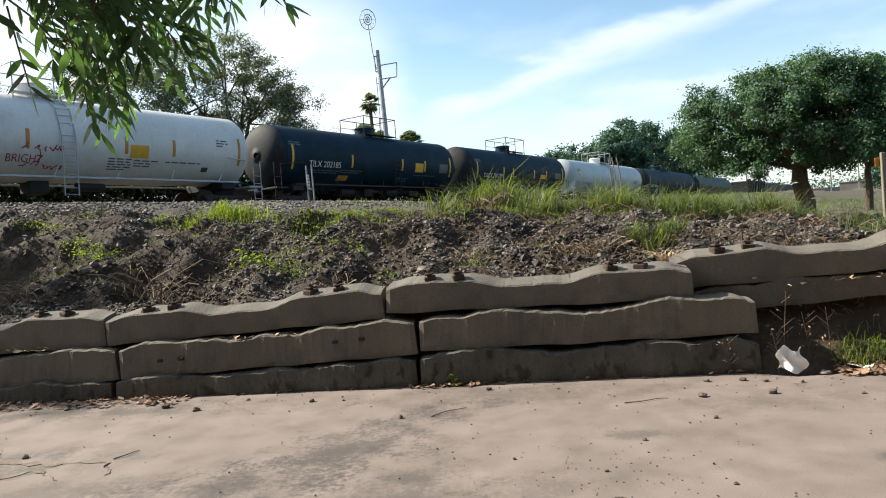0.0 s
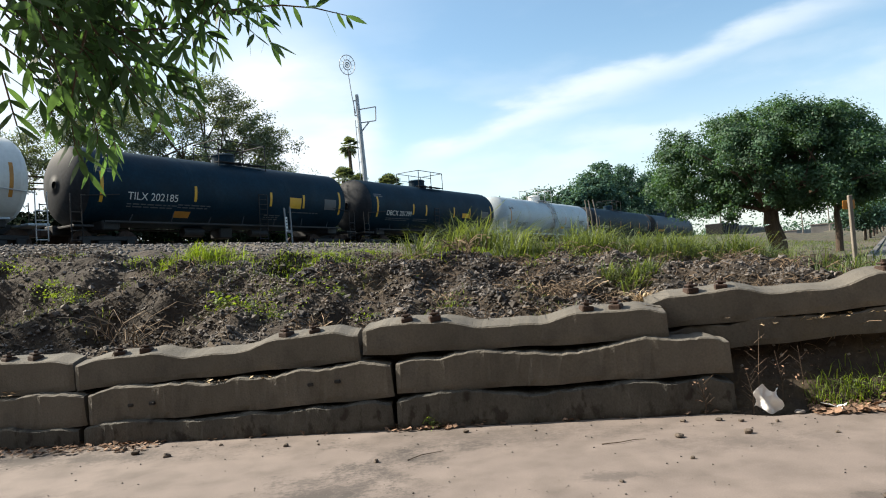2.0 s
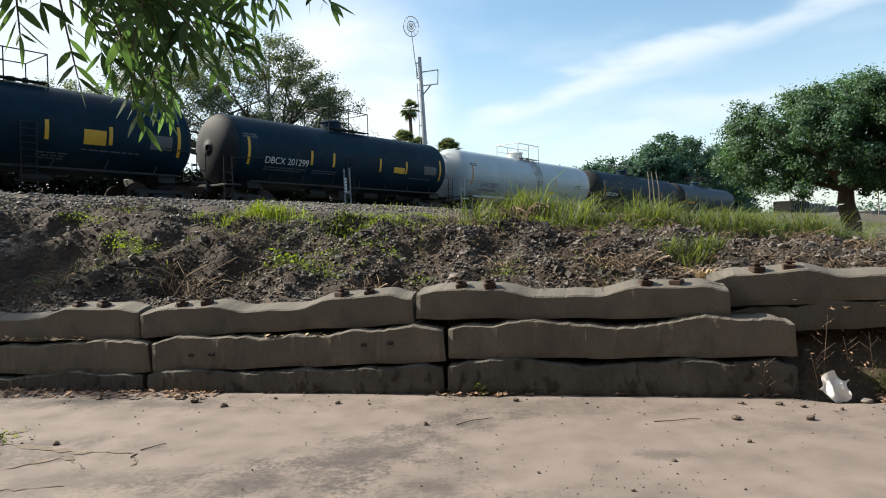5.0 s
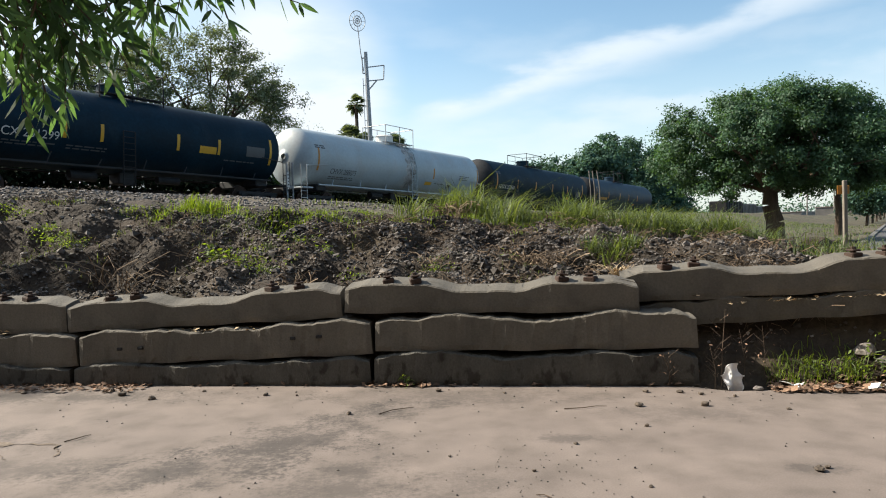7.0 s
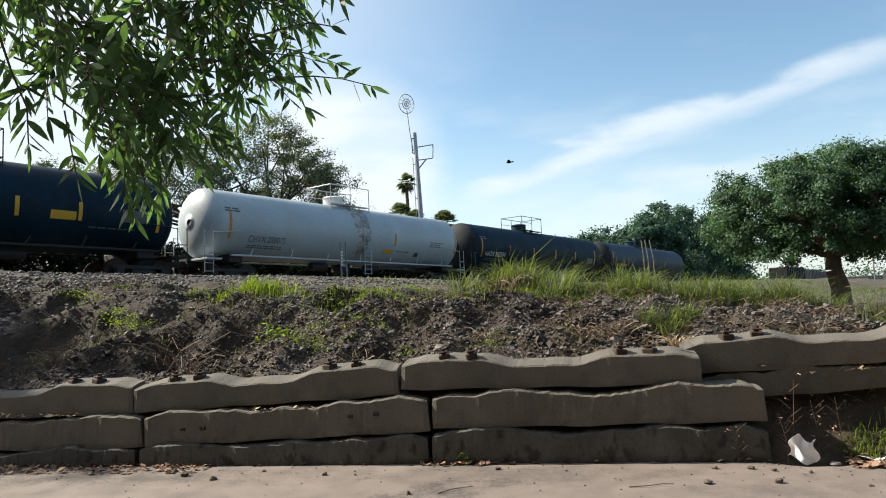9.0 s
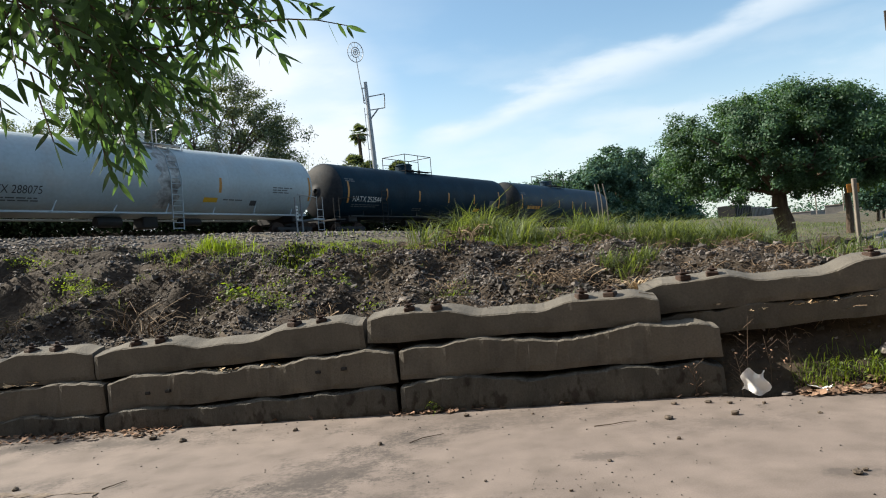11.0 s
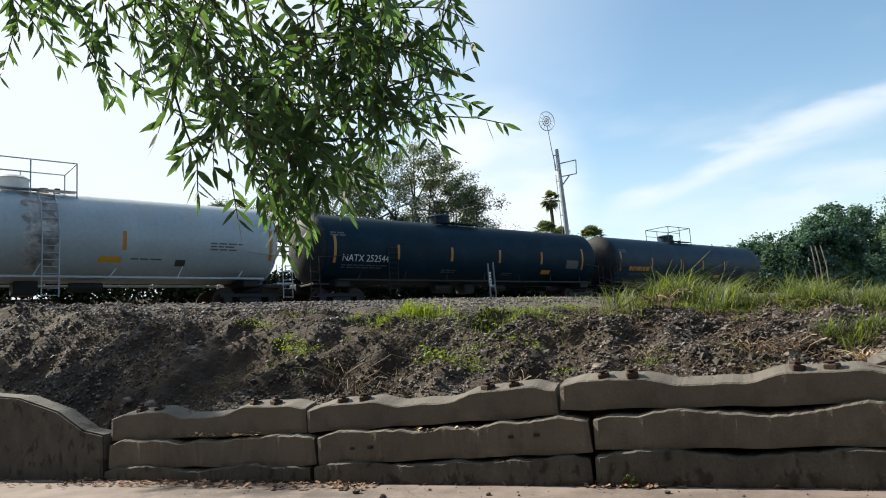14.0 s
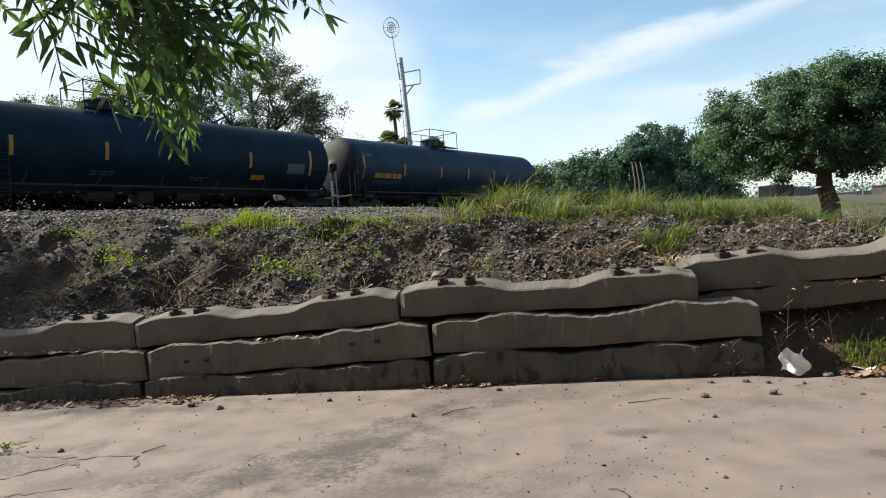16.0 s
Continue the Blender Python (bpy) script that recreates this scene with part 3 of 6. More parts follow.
def make_tank_car(length, tank, label, style):
    """A tank car with its middle at the origin, on rails along x; its near side is at -y."""
    car = empty("tank_car", label=label, category="tank car", group="freight train")
    half = length / 2 - 0.62
    n, seg = 30, 40
    vs, fs = [], []
    cap = 0.62
    prof = []
    for i in range(9):
        a = 0.10 + i / 8 * (math.pi / 2 - 0.10)
        prof.append((-half + cap - cap * math.cos(a), RT * math.sin(a)))
    for i in range(1, n):
        prof.append((-half + cap + (2 * half - 2 * cap) * i / n, RT))
    prof += [(-x, r) for x, r in reversed(prof[:9])]
    for x, r in prof:
        for k in range(seg):
            a = 2 * math.pi * k / seg
            vs.append((x, r * math.cos(a), AX + r * math.sin(a)))
    for i in range(len(prof) - 1):
        for k in range(seg):
            a, b = i * seg + k, i * seg + (k + 1) % seg
            fs.append((a, b, b + seg, a + seg))
    fs.append(tuple(range(seg)))
    fs.append(tuple((len(prof) - 1) * seg + k for k in reversed(range(seg))))
    body = raw("tank", vs, fs, tank, car, smooth=True)
    if not style.get("white"):
        # road dust clings to the domed ends
        body.data.materials.append(M["dusty_end"])
        ends = [1 if abs(sum(vs[k][0] for k in f) / len(f)) > half - cap * 0.85 else 0 for f in fs]
        body.data.polygons.foreach_set("material_index", ends)
    # seams and the band of the saddle
    for x in (-half + cap, -half * 0.36, half * 0.36, half - cap):
        bm = bmesh.new()
        bmesh.ops.create_circle(bm, segments=seg, radius=RT + 0.006)
        bmesh.ops.create_circle(bm, segments=seg, radius=RT + 0.006, matrix=Matrix.Translation((0, 0, 0.05)))
        bmesh.ops.bridge_loops(bm, edges=bm.edges[:])
        o = part("weld_seam", bm, tank, body, smooth=True)
        o.matrix_basis = Matrix.Translation((x, 0, AX)) @ pose(0, 0, 0, 0, 90, 0)
    # underframe: stub sills, bolsters, end platforms
    for sx in (-1, 1):
        x0, x1 = sorted((sx * (half - 1.4), sx * (length / 2 - 0.35)))
        bm = bmesh.new()
        box(bm, x0, x1, -0.28, 0.28, 0.78, 1.12, 0.02)
        part("stub_sill", bm, "underframe", car)
        bm = bmesh.new()
        xb = sx * (length / 2 - 2.0)
        box(bm, xb - 0.35, xb + 0.35, -1.25, 1.25, 0.90, 1.25, 0.04)
        part("bolster", bm, "underframe", car)
        bm = bmesh.new()
        xs_ = sx * (half - 0.15)
        box(bm, xs_ - 0.28, xs_ + 0.45, -1.42, 1.42, 0.98, 1.06, 0.01)
        part("end_platform", bm, "white_old" if style.get("white") else "underframe", car)
    trim = "white_old" if style.get("white") else "underframe"
    bm = bmesh.new()
    for sy in (-1, 1):
        box(bm, -half + 1.0, half - 1.0, sy * 1.42 - 0.045, sy * 1.42 + 0.045, 1.16, 1.235, 0.01)
        for i in range(7):
            x = -half + 2 + (2 * half - 4) * i / 6
            tube(bm, (x, sy * 1.40, 1.22), (x + 0.22, sy * 1.30, 1.62 if i % 2 else 1.5), 0.022)
    part("side_sill", bm, trim, car)
    # corner ladders and handrails
    for sx in (-1, 1):
        for sy in (-1, 1):
            bm = bmesh.new()
            x = sx * (half + 0.02)
            for dx in (-0.2, 0.2):
                tube(bm, (x + dx, sy * 1.42, 0.45), (x + dx, sy * 1.42, 2.15), 0.02)
            for k in range(4):
                tube(bm, (x - 0.2, sy * 1.42, 0.5 + k * 0.33), (x + 0.2, sy * 1.42, 0.5 + k * 0.33), 0.016)
            pipe(bm, [(x + 0.2 * -sx, sy * 1.42, 2.1), (x - sx * 1.6, sy * 1.56, 2.2)], 0.02)
            part("corner_ladder", bm, "bright" if style.get("white") else "underframe", car, "thin steel ladder and grab rail")
    # couplers and brake gear
    for sx in (-1, 1):
        bm = bmesh.new()
        box(bm, min(sx * (length / 2 - 0.4), sx * (length / 2 + 0.02)), max(sx * (length / 2 - 0.4), sx * (length / 2 + 0.02)), -0.12, 0.12, 0.72, 0.98, 0.03)
        part("coupler", bm, "rust", car, "rusty knuckle coupler")
    for nm, p0, p1, r in (("air_tank", (1.2, -0.5, 0.95), (2.2, -0.5, 0.95), 0.16), ("brake_cylinder", (-2.3, -0.3, 0.95), (-1.3, -0.3, 0.95), 0.2)):
        bm = bmesh.new()
        tube(bm, p0, p1, r, seg=12)
        part(nm, bm, "underframe", car)
    bm = bmesh.new()
    box(bm, -0.35, 0.35, -0.35, 0.35, 0.72, 1.2, 0.05)
    part("bottom_outlet", bm, "underframe", car)
    # bottom saddle, side ladder
    bm = bmesh.new()
    lx = style.get("ladder", 0.0)
    for dx in (-0.24, 0.24):
        tube(bm, (lx + dx, -1.52, 0.55), (lx + dx, -1.58, 2.6), 0.022)
        if style.get("white"):
            pipe(bm, [(lx + dx, -1.58, 2.6), (lx + dx, -1.30, AX + 0.92), (lx + dx, -0.72, AX + 1.42)], 0.022)
    for k in range(10):
        a = k / 9
        z = 0.6 + a * 2.0
        tube(bm, (lx - 0.24, -1.52 - 0.06 * a, z), (lx + 0.24, -1.52 - 0.06 * a, z), 0.014)
    for k in range(4 if style.get("white") else 0):
        a = 0.25 + 0.2 * k
        y, z = -RT * math.cos(a) - 0.03, AX + RT * math.sin(a) + 0.03
        tube(bm, (lx - 0.24, y, z), (lx + 0.24, y, z), 0.014)
    part("side_ladder", bm, "white_old" if style.get("white") else "underframe", car, "steel side ladder")
    # dome, hatch and railed platform
    px = style.get("dome", 0.0)
    bm = bmesh.new()
    tube(bm, (px, 0, AX + RT - 0.15), (px, 0, AX + RT + 0.38), 0.52, 0.5, 20)
    tube(bm, (px, 0, AX + RT + 0.38), (px, 0, AX + RT + 0.46), 0.56, 0.45, 20)
    part("dome", bm, tank if not style.get("white") else "far_white", car, smooth=False)
    for vx, vy, r, h in ((px + 0.95, 0.1, 0.17, 0.20), (px + 1.3, -0.2, 0.1, 0.16)):
        bm = bmesh.new()
        tube(bm, (vx, vy, AX + RT - 0.1), (vx, vy, AX + RT + h), r, r * 0.9, 12)
        part("valve", bm, "underframe", car, "dark top valve")
    bm = bmesh.new()
    z0, z1 = AX + RT - 0.06, AX + RT + 0.92
    x0, x1 = px - 0.95, px + 1.75
    for sy in (-0.85, 0.85):
        for x in (x0, (x0 + x1) / 2, x1):
            tube(bm, (x, sy, z0 - 0.35), (x, sy, z1), 0.022)
        pipe(bm, [(x0, sy, z1), (x1, sy, z1)], 0.022)
        pipe(bm, [(x0, sy, z1 - 0.42), ((x0 + x1) / 2, sy, z1 - 0.42)], 0.016)
    for x in (x0, x1):
        tube(bm, (x, -0.85, z1), (x, 0.85, z1), 0.022)
    part("platform_rail", bm, "bright" if style.get("white") else "underframe", car, "thin safety railing on top")
    bm = bmesh.new()
    for sy in (-0.72, 0.72):
        for k in range(4):
            yy = sy + (k - 1.5) * 0.09
            box(bm, x0, x1, yy - 0.035, yy + 0.035, z0 + 0.0, z0 + 0.03)
    part("platform", bm, "bright" if style.get("white") else "underframe", car, "slatted roof walkway")
    wheels = []
    for sx in (-1, 1):
        wheels += make_bogie(car, sx * (length / 2 - 2.0))
    # markings
    for x, tall in style.get("bars", ()):
        z0_, z1_ = (-0.75, 0.42) if tall else (-0.52, 0.12)
        decal("reflector", x, x + 0.13, AX + z0_, AX + z1_, style.get("bar_mat", "yellow"), car, "upright reflector strip")
    for x0_, x1_, z0_, z1_, m_ in style.get("panels", ()):
        decal("marking_panel", x0_, x1_, AX + z0_, AX + z1_, m_, car)
    if "text" in style:
        t_, x, w_, z, m_ = style["text"]
        if t_:
            letters("lettering", t_, x, AX + z, w_, m_, car)
        else:
            bars("lettering", x - w_ / 2, x + w_ / 2, AX + z, 1, m_, car, seed=9, h=0.26)
        bars("small_print", x - w_ / 2, x + w_ / 2, AX + z - 0.2, 2, style.get("small", "faint"), car, seed=3)
        bars("end_print", -half + 0.75, -half + 1.5, AX + 0.5, 2, style.get("small", "faint"), car, seed=5, h=0.07)
    for k, (x0_, x1_, z, rows) in enumerate(style.get("print", ())):
        bars("small_print", x0_, x1_, AX + z, rows, style.get("small", "faint"), car, seed=11 + k)
    if "scrawl" in style:
        scrawl("graffiti", *style["scrawl"], "graffiti", car)
        letters("graffiti_word", "BRIGHT", style["scrawl"][0] - 0.55, AX + style["scrawl"][1] - 0.52, 1.15, "graffiti", car)
    if style.get("stripe"):
        sx_ = style["stripe"]
        vs, fs = [], []
        for k in range(41):
            a = -0.9 + 4.0 * k / 40
            for dx, jag in ((-0.55, 0.12), (0.35, 0.1)):
                r = RT + 0.007
                vs.append((sx_ + dx + jag * math.sin(k * 1.7 + dx * 5), -r * math.cos(a), AX + r * math.sin(a)))
        for k in range(40):
            fs.append((2 * k, 2 * k + 1, 2 * k + 3, 2 * k + 2))
        raw("spill_stain", vs, fs, "spill", car, "grey-black spill streak down the tank")
    return car, wheels


M["spill"] = mat("grey_spill_stain", (0.20, 0.19, 0.18), 0.6, vary=0.35, scale=1.5, fine=8, bump=0.05, second=(0.42, 0.42, 0.41), mask=(0.4, 0.6))
CARS = [
    (18.6, "white_tank", "white tank car with red sprayed scribble on its side", -9.30, dict(
        white=True, dome=0.1, ladder=0.5, bar_mat="orange", bars=((-0.86, 0), (2.59, 0), (4.56, 0), (7.7, 1)),
        panels=((2.81, 3.55, -0.66, -0.17, "yellow"), (6.0, 6.3, -1.12, -0.9, "dark_letter")), scrawl=(-0.30, -0.50, 1.35, 0.95),
        print=((2.0, 2.9, -0.75, 5), (3.0, 4.0, -0.78, 3), (4.3, 6.0, -0.78, 1), (6.6, 7.2, 0.22, 3)))),
    (16.1, "black_tank", "black tank car with white lettering and yellow markings", 8.05, dict(
        dome=0.35, ladder=1.15, text=("TILX 202185", -4.33, 2.2, -0.58, "lettering"), bars=((-6.55, 1), (-2.47, 0), (1.68, 0), (3.8, 0), (6.42, 1)),
        panels=((2.94, 3.70, -0.56, -0.05, "yellow"), (-3.26, -2.5, -1.31, -0.98, "orange"), (5.34, 6.2, -0.53, 0.0, "faint")), print=((-3.2, -1.6, -0.72, 2), (1.5, 2.6, -1.0, 3), (2.9, 5.0, -0.78, 1)))),
    (16.16, "black_tank", "black tank car with white lettering and dusty ends", 24.2, dict(
        dome=-0.4, ladder=-0.65, text=("DBCX 201299", -4.4, 2.4, -0.62, "lettering"), bars=((-6.52, 1), (-3.08, 0), (-1.72, 0), (1.49, 0), (3.5, 0), (6.4, 1)),
        panels=((2.59, 3.43, -0.52, -0.22, "yellow"), (5.05, 6.1, -0.45, 0.0, "faint")), print=((-2.9, -1.4, -0.8, 2), (3.9, 5.6, -0.75, 1)))),
    (18.5, "white_old", "weathered white tank car with a dark spill streak", 41.5, dict(
        white=True, dome=-0.4, ladder=0.45, stripe=0.30, text=("CHVX 288075", -5.65, 2.0, -0.85, "dark_letter"), bar_mat="orange", bars=((-7.7, 1), (2.6, 0), (7.9, 1)),
        panels=((1.9, 2.6, -0.97, -0.75, "yellow"), (4.4, 4.75, -1.08, -0.82, "dark_letter")), print=((2.9, 4.0, -0.85, 1), (5.6, 6.8, -0.2, 3)))),
    (19.8, "black_tank", "black tank car with faded orange markings", 60.67, dict(
        dome=-1.4, ladder=-5.5, text=("NATX 252544", -6.8, 2.35, -0.66, "lettering"), bar_mat="orange", bars=((-8.41, 1), (-5.18, 0), (-2.05, 0), (1.1, 0), (4.2, 0), (7.6, 1)),
        panels=((4.4, 5.1, -1.08, -0.84, "orange"), (6.3, 7.3, -0.7, -0.25, "faint")), print=((-2.5, -1.6, -1.0, 2), (1.5, 2.3, -1.1, 2)))),
    (20.2, "grey_tank", "grey-black tank car at the end of the train", 80.6, dict(
        dome=-1.2, ladder=-9.0, text=("", -6.65, 2.25, -0.7, "orange"), bar_mat="orange", bars=((-8.7, 1), (-5.46, 0), (-2.15, 0), (0.61, 0), (3.5, 0)),
        panels=((2.4, 3.1, -1.08, -0.86, "orange"),))),
]
TRAIN_ROWS = [(0.0, 21.4), (3.5, 6.9), (8.0, -12.16), (11.0, -24.70), (14.5, -39.35), (16.0, -45.80)]


def track_pose(s):
    """On the track, s metres along it, with x along the rails."""
    x_ = Vector((TD.x, TD.y, GRADE)).normalized()
    y_ = Vector((TN.x, TN.y, 0)).normalized()
    z_ = x_.cross(y_)
    m = Matrix((x_, y_, z_)).transposed().to_4x4()
    p = TN * TRACK_OFF + TD * s
    return Matrix.Translation((p.x, p.y, rail_z(s))) @ m


TRAIN = []
for length, tank, label, along, style in CARS:
    car, wheels = make_tank_car(length, tank, label, style)
    TRAIN.append((car, wheels, along))

# ---- plants ----


def blades(count, where, h0, h1, width, lean, rnd):
    """Verts and faces of curved grass blades at the places that where() gives."""
    vs, fs = [], []
    for _ in range(count):
        x, y, z, k = where()
        h = rnd.uniform(h0, h1) * k
        a = rnd.uniform(0, 6.283)
        l = rnd.uniform(0.2, 1.0) * lean * h
        dx, dy = math.cos(a), math.sin(a)
        wx, wy = -dy * width * 0.5, dx * width * 0.5
        i = len(vs)
        vs += [(x - wx, y - wy, z - 0.02), (x + wx, y + wy, z - 0.02), (x + dx * l * 0.35 + wx, y + dy * l * 0.35 + wy, z + h * 0.6), (x + dx * l * 0.35 - wx, y + dy * l * 0.35 - wy, z + h * 0.6),
               (x + dx * l, y + dy * l, z + h * (1 - 0.25 * lean * rnd.random()))]
        fs += [(i, i + 1, i + 2, i + 3), (i + 3, i + 2, i + 4)]
    return vs, fs


def limb(bm, pts, r0, r1, seg=8):
    n = len(pts) - 1
    for i in range(n):
        a, b = r0 + (r1 - r0) * i / n, r0 + (r1 - r0) * (i + 1) / n
        tube(bm, pts[i], pts[i + 1], a, b, seg)


def leaf_cloud(centres, per, spread, size, rnd, flat=0.5, aspect=2.0):
    """Leaves as bent diamonds round the given twig ends."""
    vs, fs = [], []
    for c, k in centres:
        for _ in range(int(per * k)):
            p = Vector(c) + Vector((rnd.gauss(0, spread), rnd.gauss(0, spread), rnd.gauss(0, spread * 0.8)))
            L = size * rnd.uniform(0.6, 1.3)
            a, e = rnd.uniform(0, 6.283), rnd.uniform(-1.2, 0.5)
            d = Vector((math.cos(a) * math.cos(e), math.sin(a) * math.cos(e), math.sin(e)))
            w = d.cross(Vector((rnd.uniform(-1, 1), rnd.uniform(-1, 1), 1))).normalized() * (L / aspect / 2)
            up = d.cross(w).normalized() * L * 0.08
            i = len(vs)
            vs += [tuple(p), tuple(p + d * L * 0.45 + w), tuple(p + d * L + up), tuple(p + d * L * 0.45 - w)]
            fs += [(i, i + 1, i + 2), (i, i + 2, i + 3)]
    return vs, fs


def make_tree(base, lobes, leaf_size, twigs, per, spread, material, label, rnd_seed, trunk_r=0.3, fork=None, lean=(0, 0), limbs=9, category="tree", name="tree", aspect=2.0, shell=0.45):
    """lobes: centre and radii of the masses of the crown, relative to the base."""
    rnd = random.Random(rnd_seed)
    root = empty(name, Matrix.Translation(base), label=label, category=category)
    top = max(c[2] + r[2] for c, r in lobes)
    fork = fork or top * 0.35
    f = Vector((lean[0], lean[1], fork))
    bm = bmesh.new()
    limb(bm, [(0, 0, -0.4), (0.05 * lean[0], 0, fork * 0.12), (lean[0] * 0.5 + 0.05, lean[1] * 0.5, fork * 0.55), tuple(f)], trunk_r * 1.15, trunk_r * 0.75, 12)
    vol = [r[0] * r[1] * r[2] for _, r in lobes]
    for i in range(limbs):
        c, r = lobes[i % len(lobes)]
        a = rnd.uniform(0, 6.283)
        tip = Vector(c) + Vector((math.cos(a) * r[0] * 0.6, math.sin(a) * r[1] * 0.6, rnd.uniform(-0.1, 0.5) * r[2]))
        m1 = f.lerp(tip, 0.45) + Vector((rnd.uniform(-0.2, 0.2), rnd.uniform(-0.2, 0.2), 0.1)) * r[0] * 0.4
        limb(bm, [tuple(f), tuple(m1), tuple(tip)], trunk_r * 0.42, trunk_r * 0.08, 7)
        for _ in range(3):
            t2 = tip + Vector((rnd.uniform(-1, 1) * r[0], rnd.uniform(-1, 1) * r[1], rnd.uniform(-0.3, 0.8) * r[2])) * 0.45
            limb(bm, [tuple(m1.lerp(tip, rnd.uniform(0.2, 0.9))), tuple(t2)], trunk_r * 0.12, trunk_r * 0.03, 5)
    part("trunk", bm, "bark", root)
    centres = []
    for i in range(twigs):
        c, r = rnd.choices(lobes, vol)[0]
        d = Vector((rnd.gauss(0, 1), rnd.gauss(0, 1), rnd.gauss(0, 1))).normalized()
        k = rnd.uniform(shell, 1.0) ** 0.6
        bump = 1 + 0.16 * math.sin(d.x * 5 + c[0]) * math.cos(d.z * 6 + c[1]) + rnd.uniform(-0.08, 0.12)
        p = Vector(c) + Vector((d.x * r[0], d.y * r[1], d.z * r[2])) * k * bump
        centres.append((p, rnd.uniform(0.5, 1.4)))
    vs, fs = leaf_cloud(centres, per, spread, leaf_size, rnd, aspect=aspect)
    raw("crown", vs, fs, material, root)
    return root


def gz(x, y):
    return float(ground_z(x, y))



def clump_leaves(clumps, per, size, rnd, aspect=2.0, open_=1.2):
    """Leaves in rounded clumps; each leaf turns its face outwards and up."""
    vs, fs = [], []
    for c, out, r in clumps:
        for _ in range(int(per * rnd.uniform(0.7, 1.3))):
            d = Vector((rnd.gauss(0, 1), rnd.gauss(0, 1), rnd.gauss(0, 1))).normalized()
            p = c + Vector((d.x, d.y, d.z * 0.75)) * r * rnd.random() ** 0.45 * (1.5 if rnd.random() < 0.16 else 1.0)
            n = (d * 0.7 + out * 0.5 + Vector((0, 0, 0.5)) + Vector((rnd.gauss(0, 1), rnd.gauss(0, 1), rnd.gauss(0, 1))) * open_ * 0.6).normalized()
            a = n.cross(Vector((rnd.gauss(0, 1), rnd.gauss(0, 1), rnd.gauss(0, 1)))).normalized()
            L = size * rnd.uniform(0.6, 1.3)
            w = n.cross(a) * (L / aspect / 2)
            i = len(vs)
            vs += [tuple(p), tuple(p + a * L * 0.45 + w - n * L * 0.06), tuple(p + a * L - n * L * 0.12), tuple(p + a * L * 0.45 - w - n * L * 0.06)]
            fs += [(i, i + 1, i + 2), (i, i + 2, i + 3)]
    return vs, fs


def clumped_tree(base, turn, lobes, clumps, clump_r, per, leaf_size, material, label, seed, trunk=(0.3, 2.0, 0.0), limbs=12, inner=0.3, aspect=2.0, name="tree", category="tree", group=""):
    """A tree whose crown is made of leaf clumps on its lobes; the lobes are turned about the trunk."""
    rnd = random.Random(seed)
    root = empty(name, Matrix.Translation(base) @ pose(0, 0, 0, 0, 0, turn), label=label, category=category, group=group)
    r0, fork, lean = trunk
    f = Vector((lean, 0, fork))
    bm = bmesh.new()
    limb(bm, [(0, 0, -0.4), (0.02, 0, 0.05), (lean * 0.3 + 0.06, 0.03, fork * 0.4), (lean * 0.8 - 0.04, 0, fork * 0.75), tuple(f)], r0 * 1.35, r0 * 0.85, 12)
    area = [r[0] * r[2] + r[1] * r[2] for _, r in lobes]
    cs = []
    for k in range(clumps):
        c, r = rnd.choices(lobes, area)[0]
        d = Vector((rnd.gauss(0, 1), rnd.gauss(0, 1), rnd.gauss(0.15, 1))).normalized()
        q = rnd.uniform(0.3, 0.75) if rnd.random() < inner else rnd.uniform(0.82, 1.06)
        cs.append((Vector(c) + Vector((d.x * r[0], d.y * r[1], d.z * r[2])) * q, d, clump_r * rnd.uniform(0.6, 1.35)))
    for k in range(limbs):
        tip = cs[k * len(cs) // limbs][0]
        mid = f.lerp(tip, 0.5) + Vector((rnd.gauss(0, 0.1), rnd.gauss(0, 0.1), 0.12)) * (tip - f).length * 0.5
        limb(bm, [tuple(f), tuple(f.lerp(mid, 0.5) + Vector((0, 0, 0.05))), tuple(mid), tuple(tip)], r0 * 0.5, r0 * 0.07, 7)
        for _ in range(3):
            far_tip = min(rnd.sample(cs, 8), key=lambda e: (e[0] - mid).length)[0]
            limb(bm, [tuple(mid), tuple(mid.lerp(far_tip, 0.5) + Vector((0, 0, 0.1))), tuple(far_tip)], r0 * 0.2, r0 * 0.04, 5)
    part("trunk", bm, "bark", root)
    vs, fs = clump_leaves(cs, per, leaf_size, rnd, aspect)
    raw("crown", vs, fs, material, root)
    return root


# the round shade tree on the bank
clumped_tree((12.45, 23.9, gz(12.45, 23.9)), -27.5, [((0.55, 0, 3.5), (2.8, 2.6, 1.85)), ((-1.3, -0.3, 3.7), (1.9, 2.0, 1.4)), ((2.75, 0, 3.1), (1.35, 1.8, 1.25)), ((-3.2, 0.2, 3.35), (1.15, 1.2, 1.5)), ((-1.9, -0.4, 2.25), (1.5, 1.5, 0.6)), ((1.3, -0.8, 2.4), (2.3, 1.6, 0.8)), ((0.2, 0, 4.55), (1.9, 1.9, 0.8)), ((1.7, 0, 4.3), (1.5, 1.8, 0.75))],
             600, 0.38, 250, 0.108, "leaf_shade", "round shade tree with dense dark green leaves", 3, trunk=(0.27, 1.75, -0.1), limbs=16, inner=0.36)
make_tree((19.6, 32.0, gz(19.6, 32)), [((0.2, 0, 3.3), (1.7, 1.7, 1.0)), ((1.0, 0, 3.0), (1.3, 1.5, 0.8)), ((-1.2, 0, 3.1), (1.5, 1.5, 0.9))],
          0.15, 900, 18, 0.22, "leaf", "leafy street tree with a thin dark trunk", 4, trunk_r=0.17, fork=1.9, limbs=7)
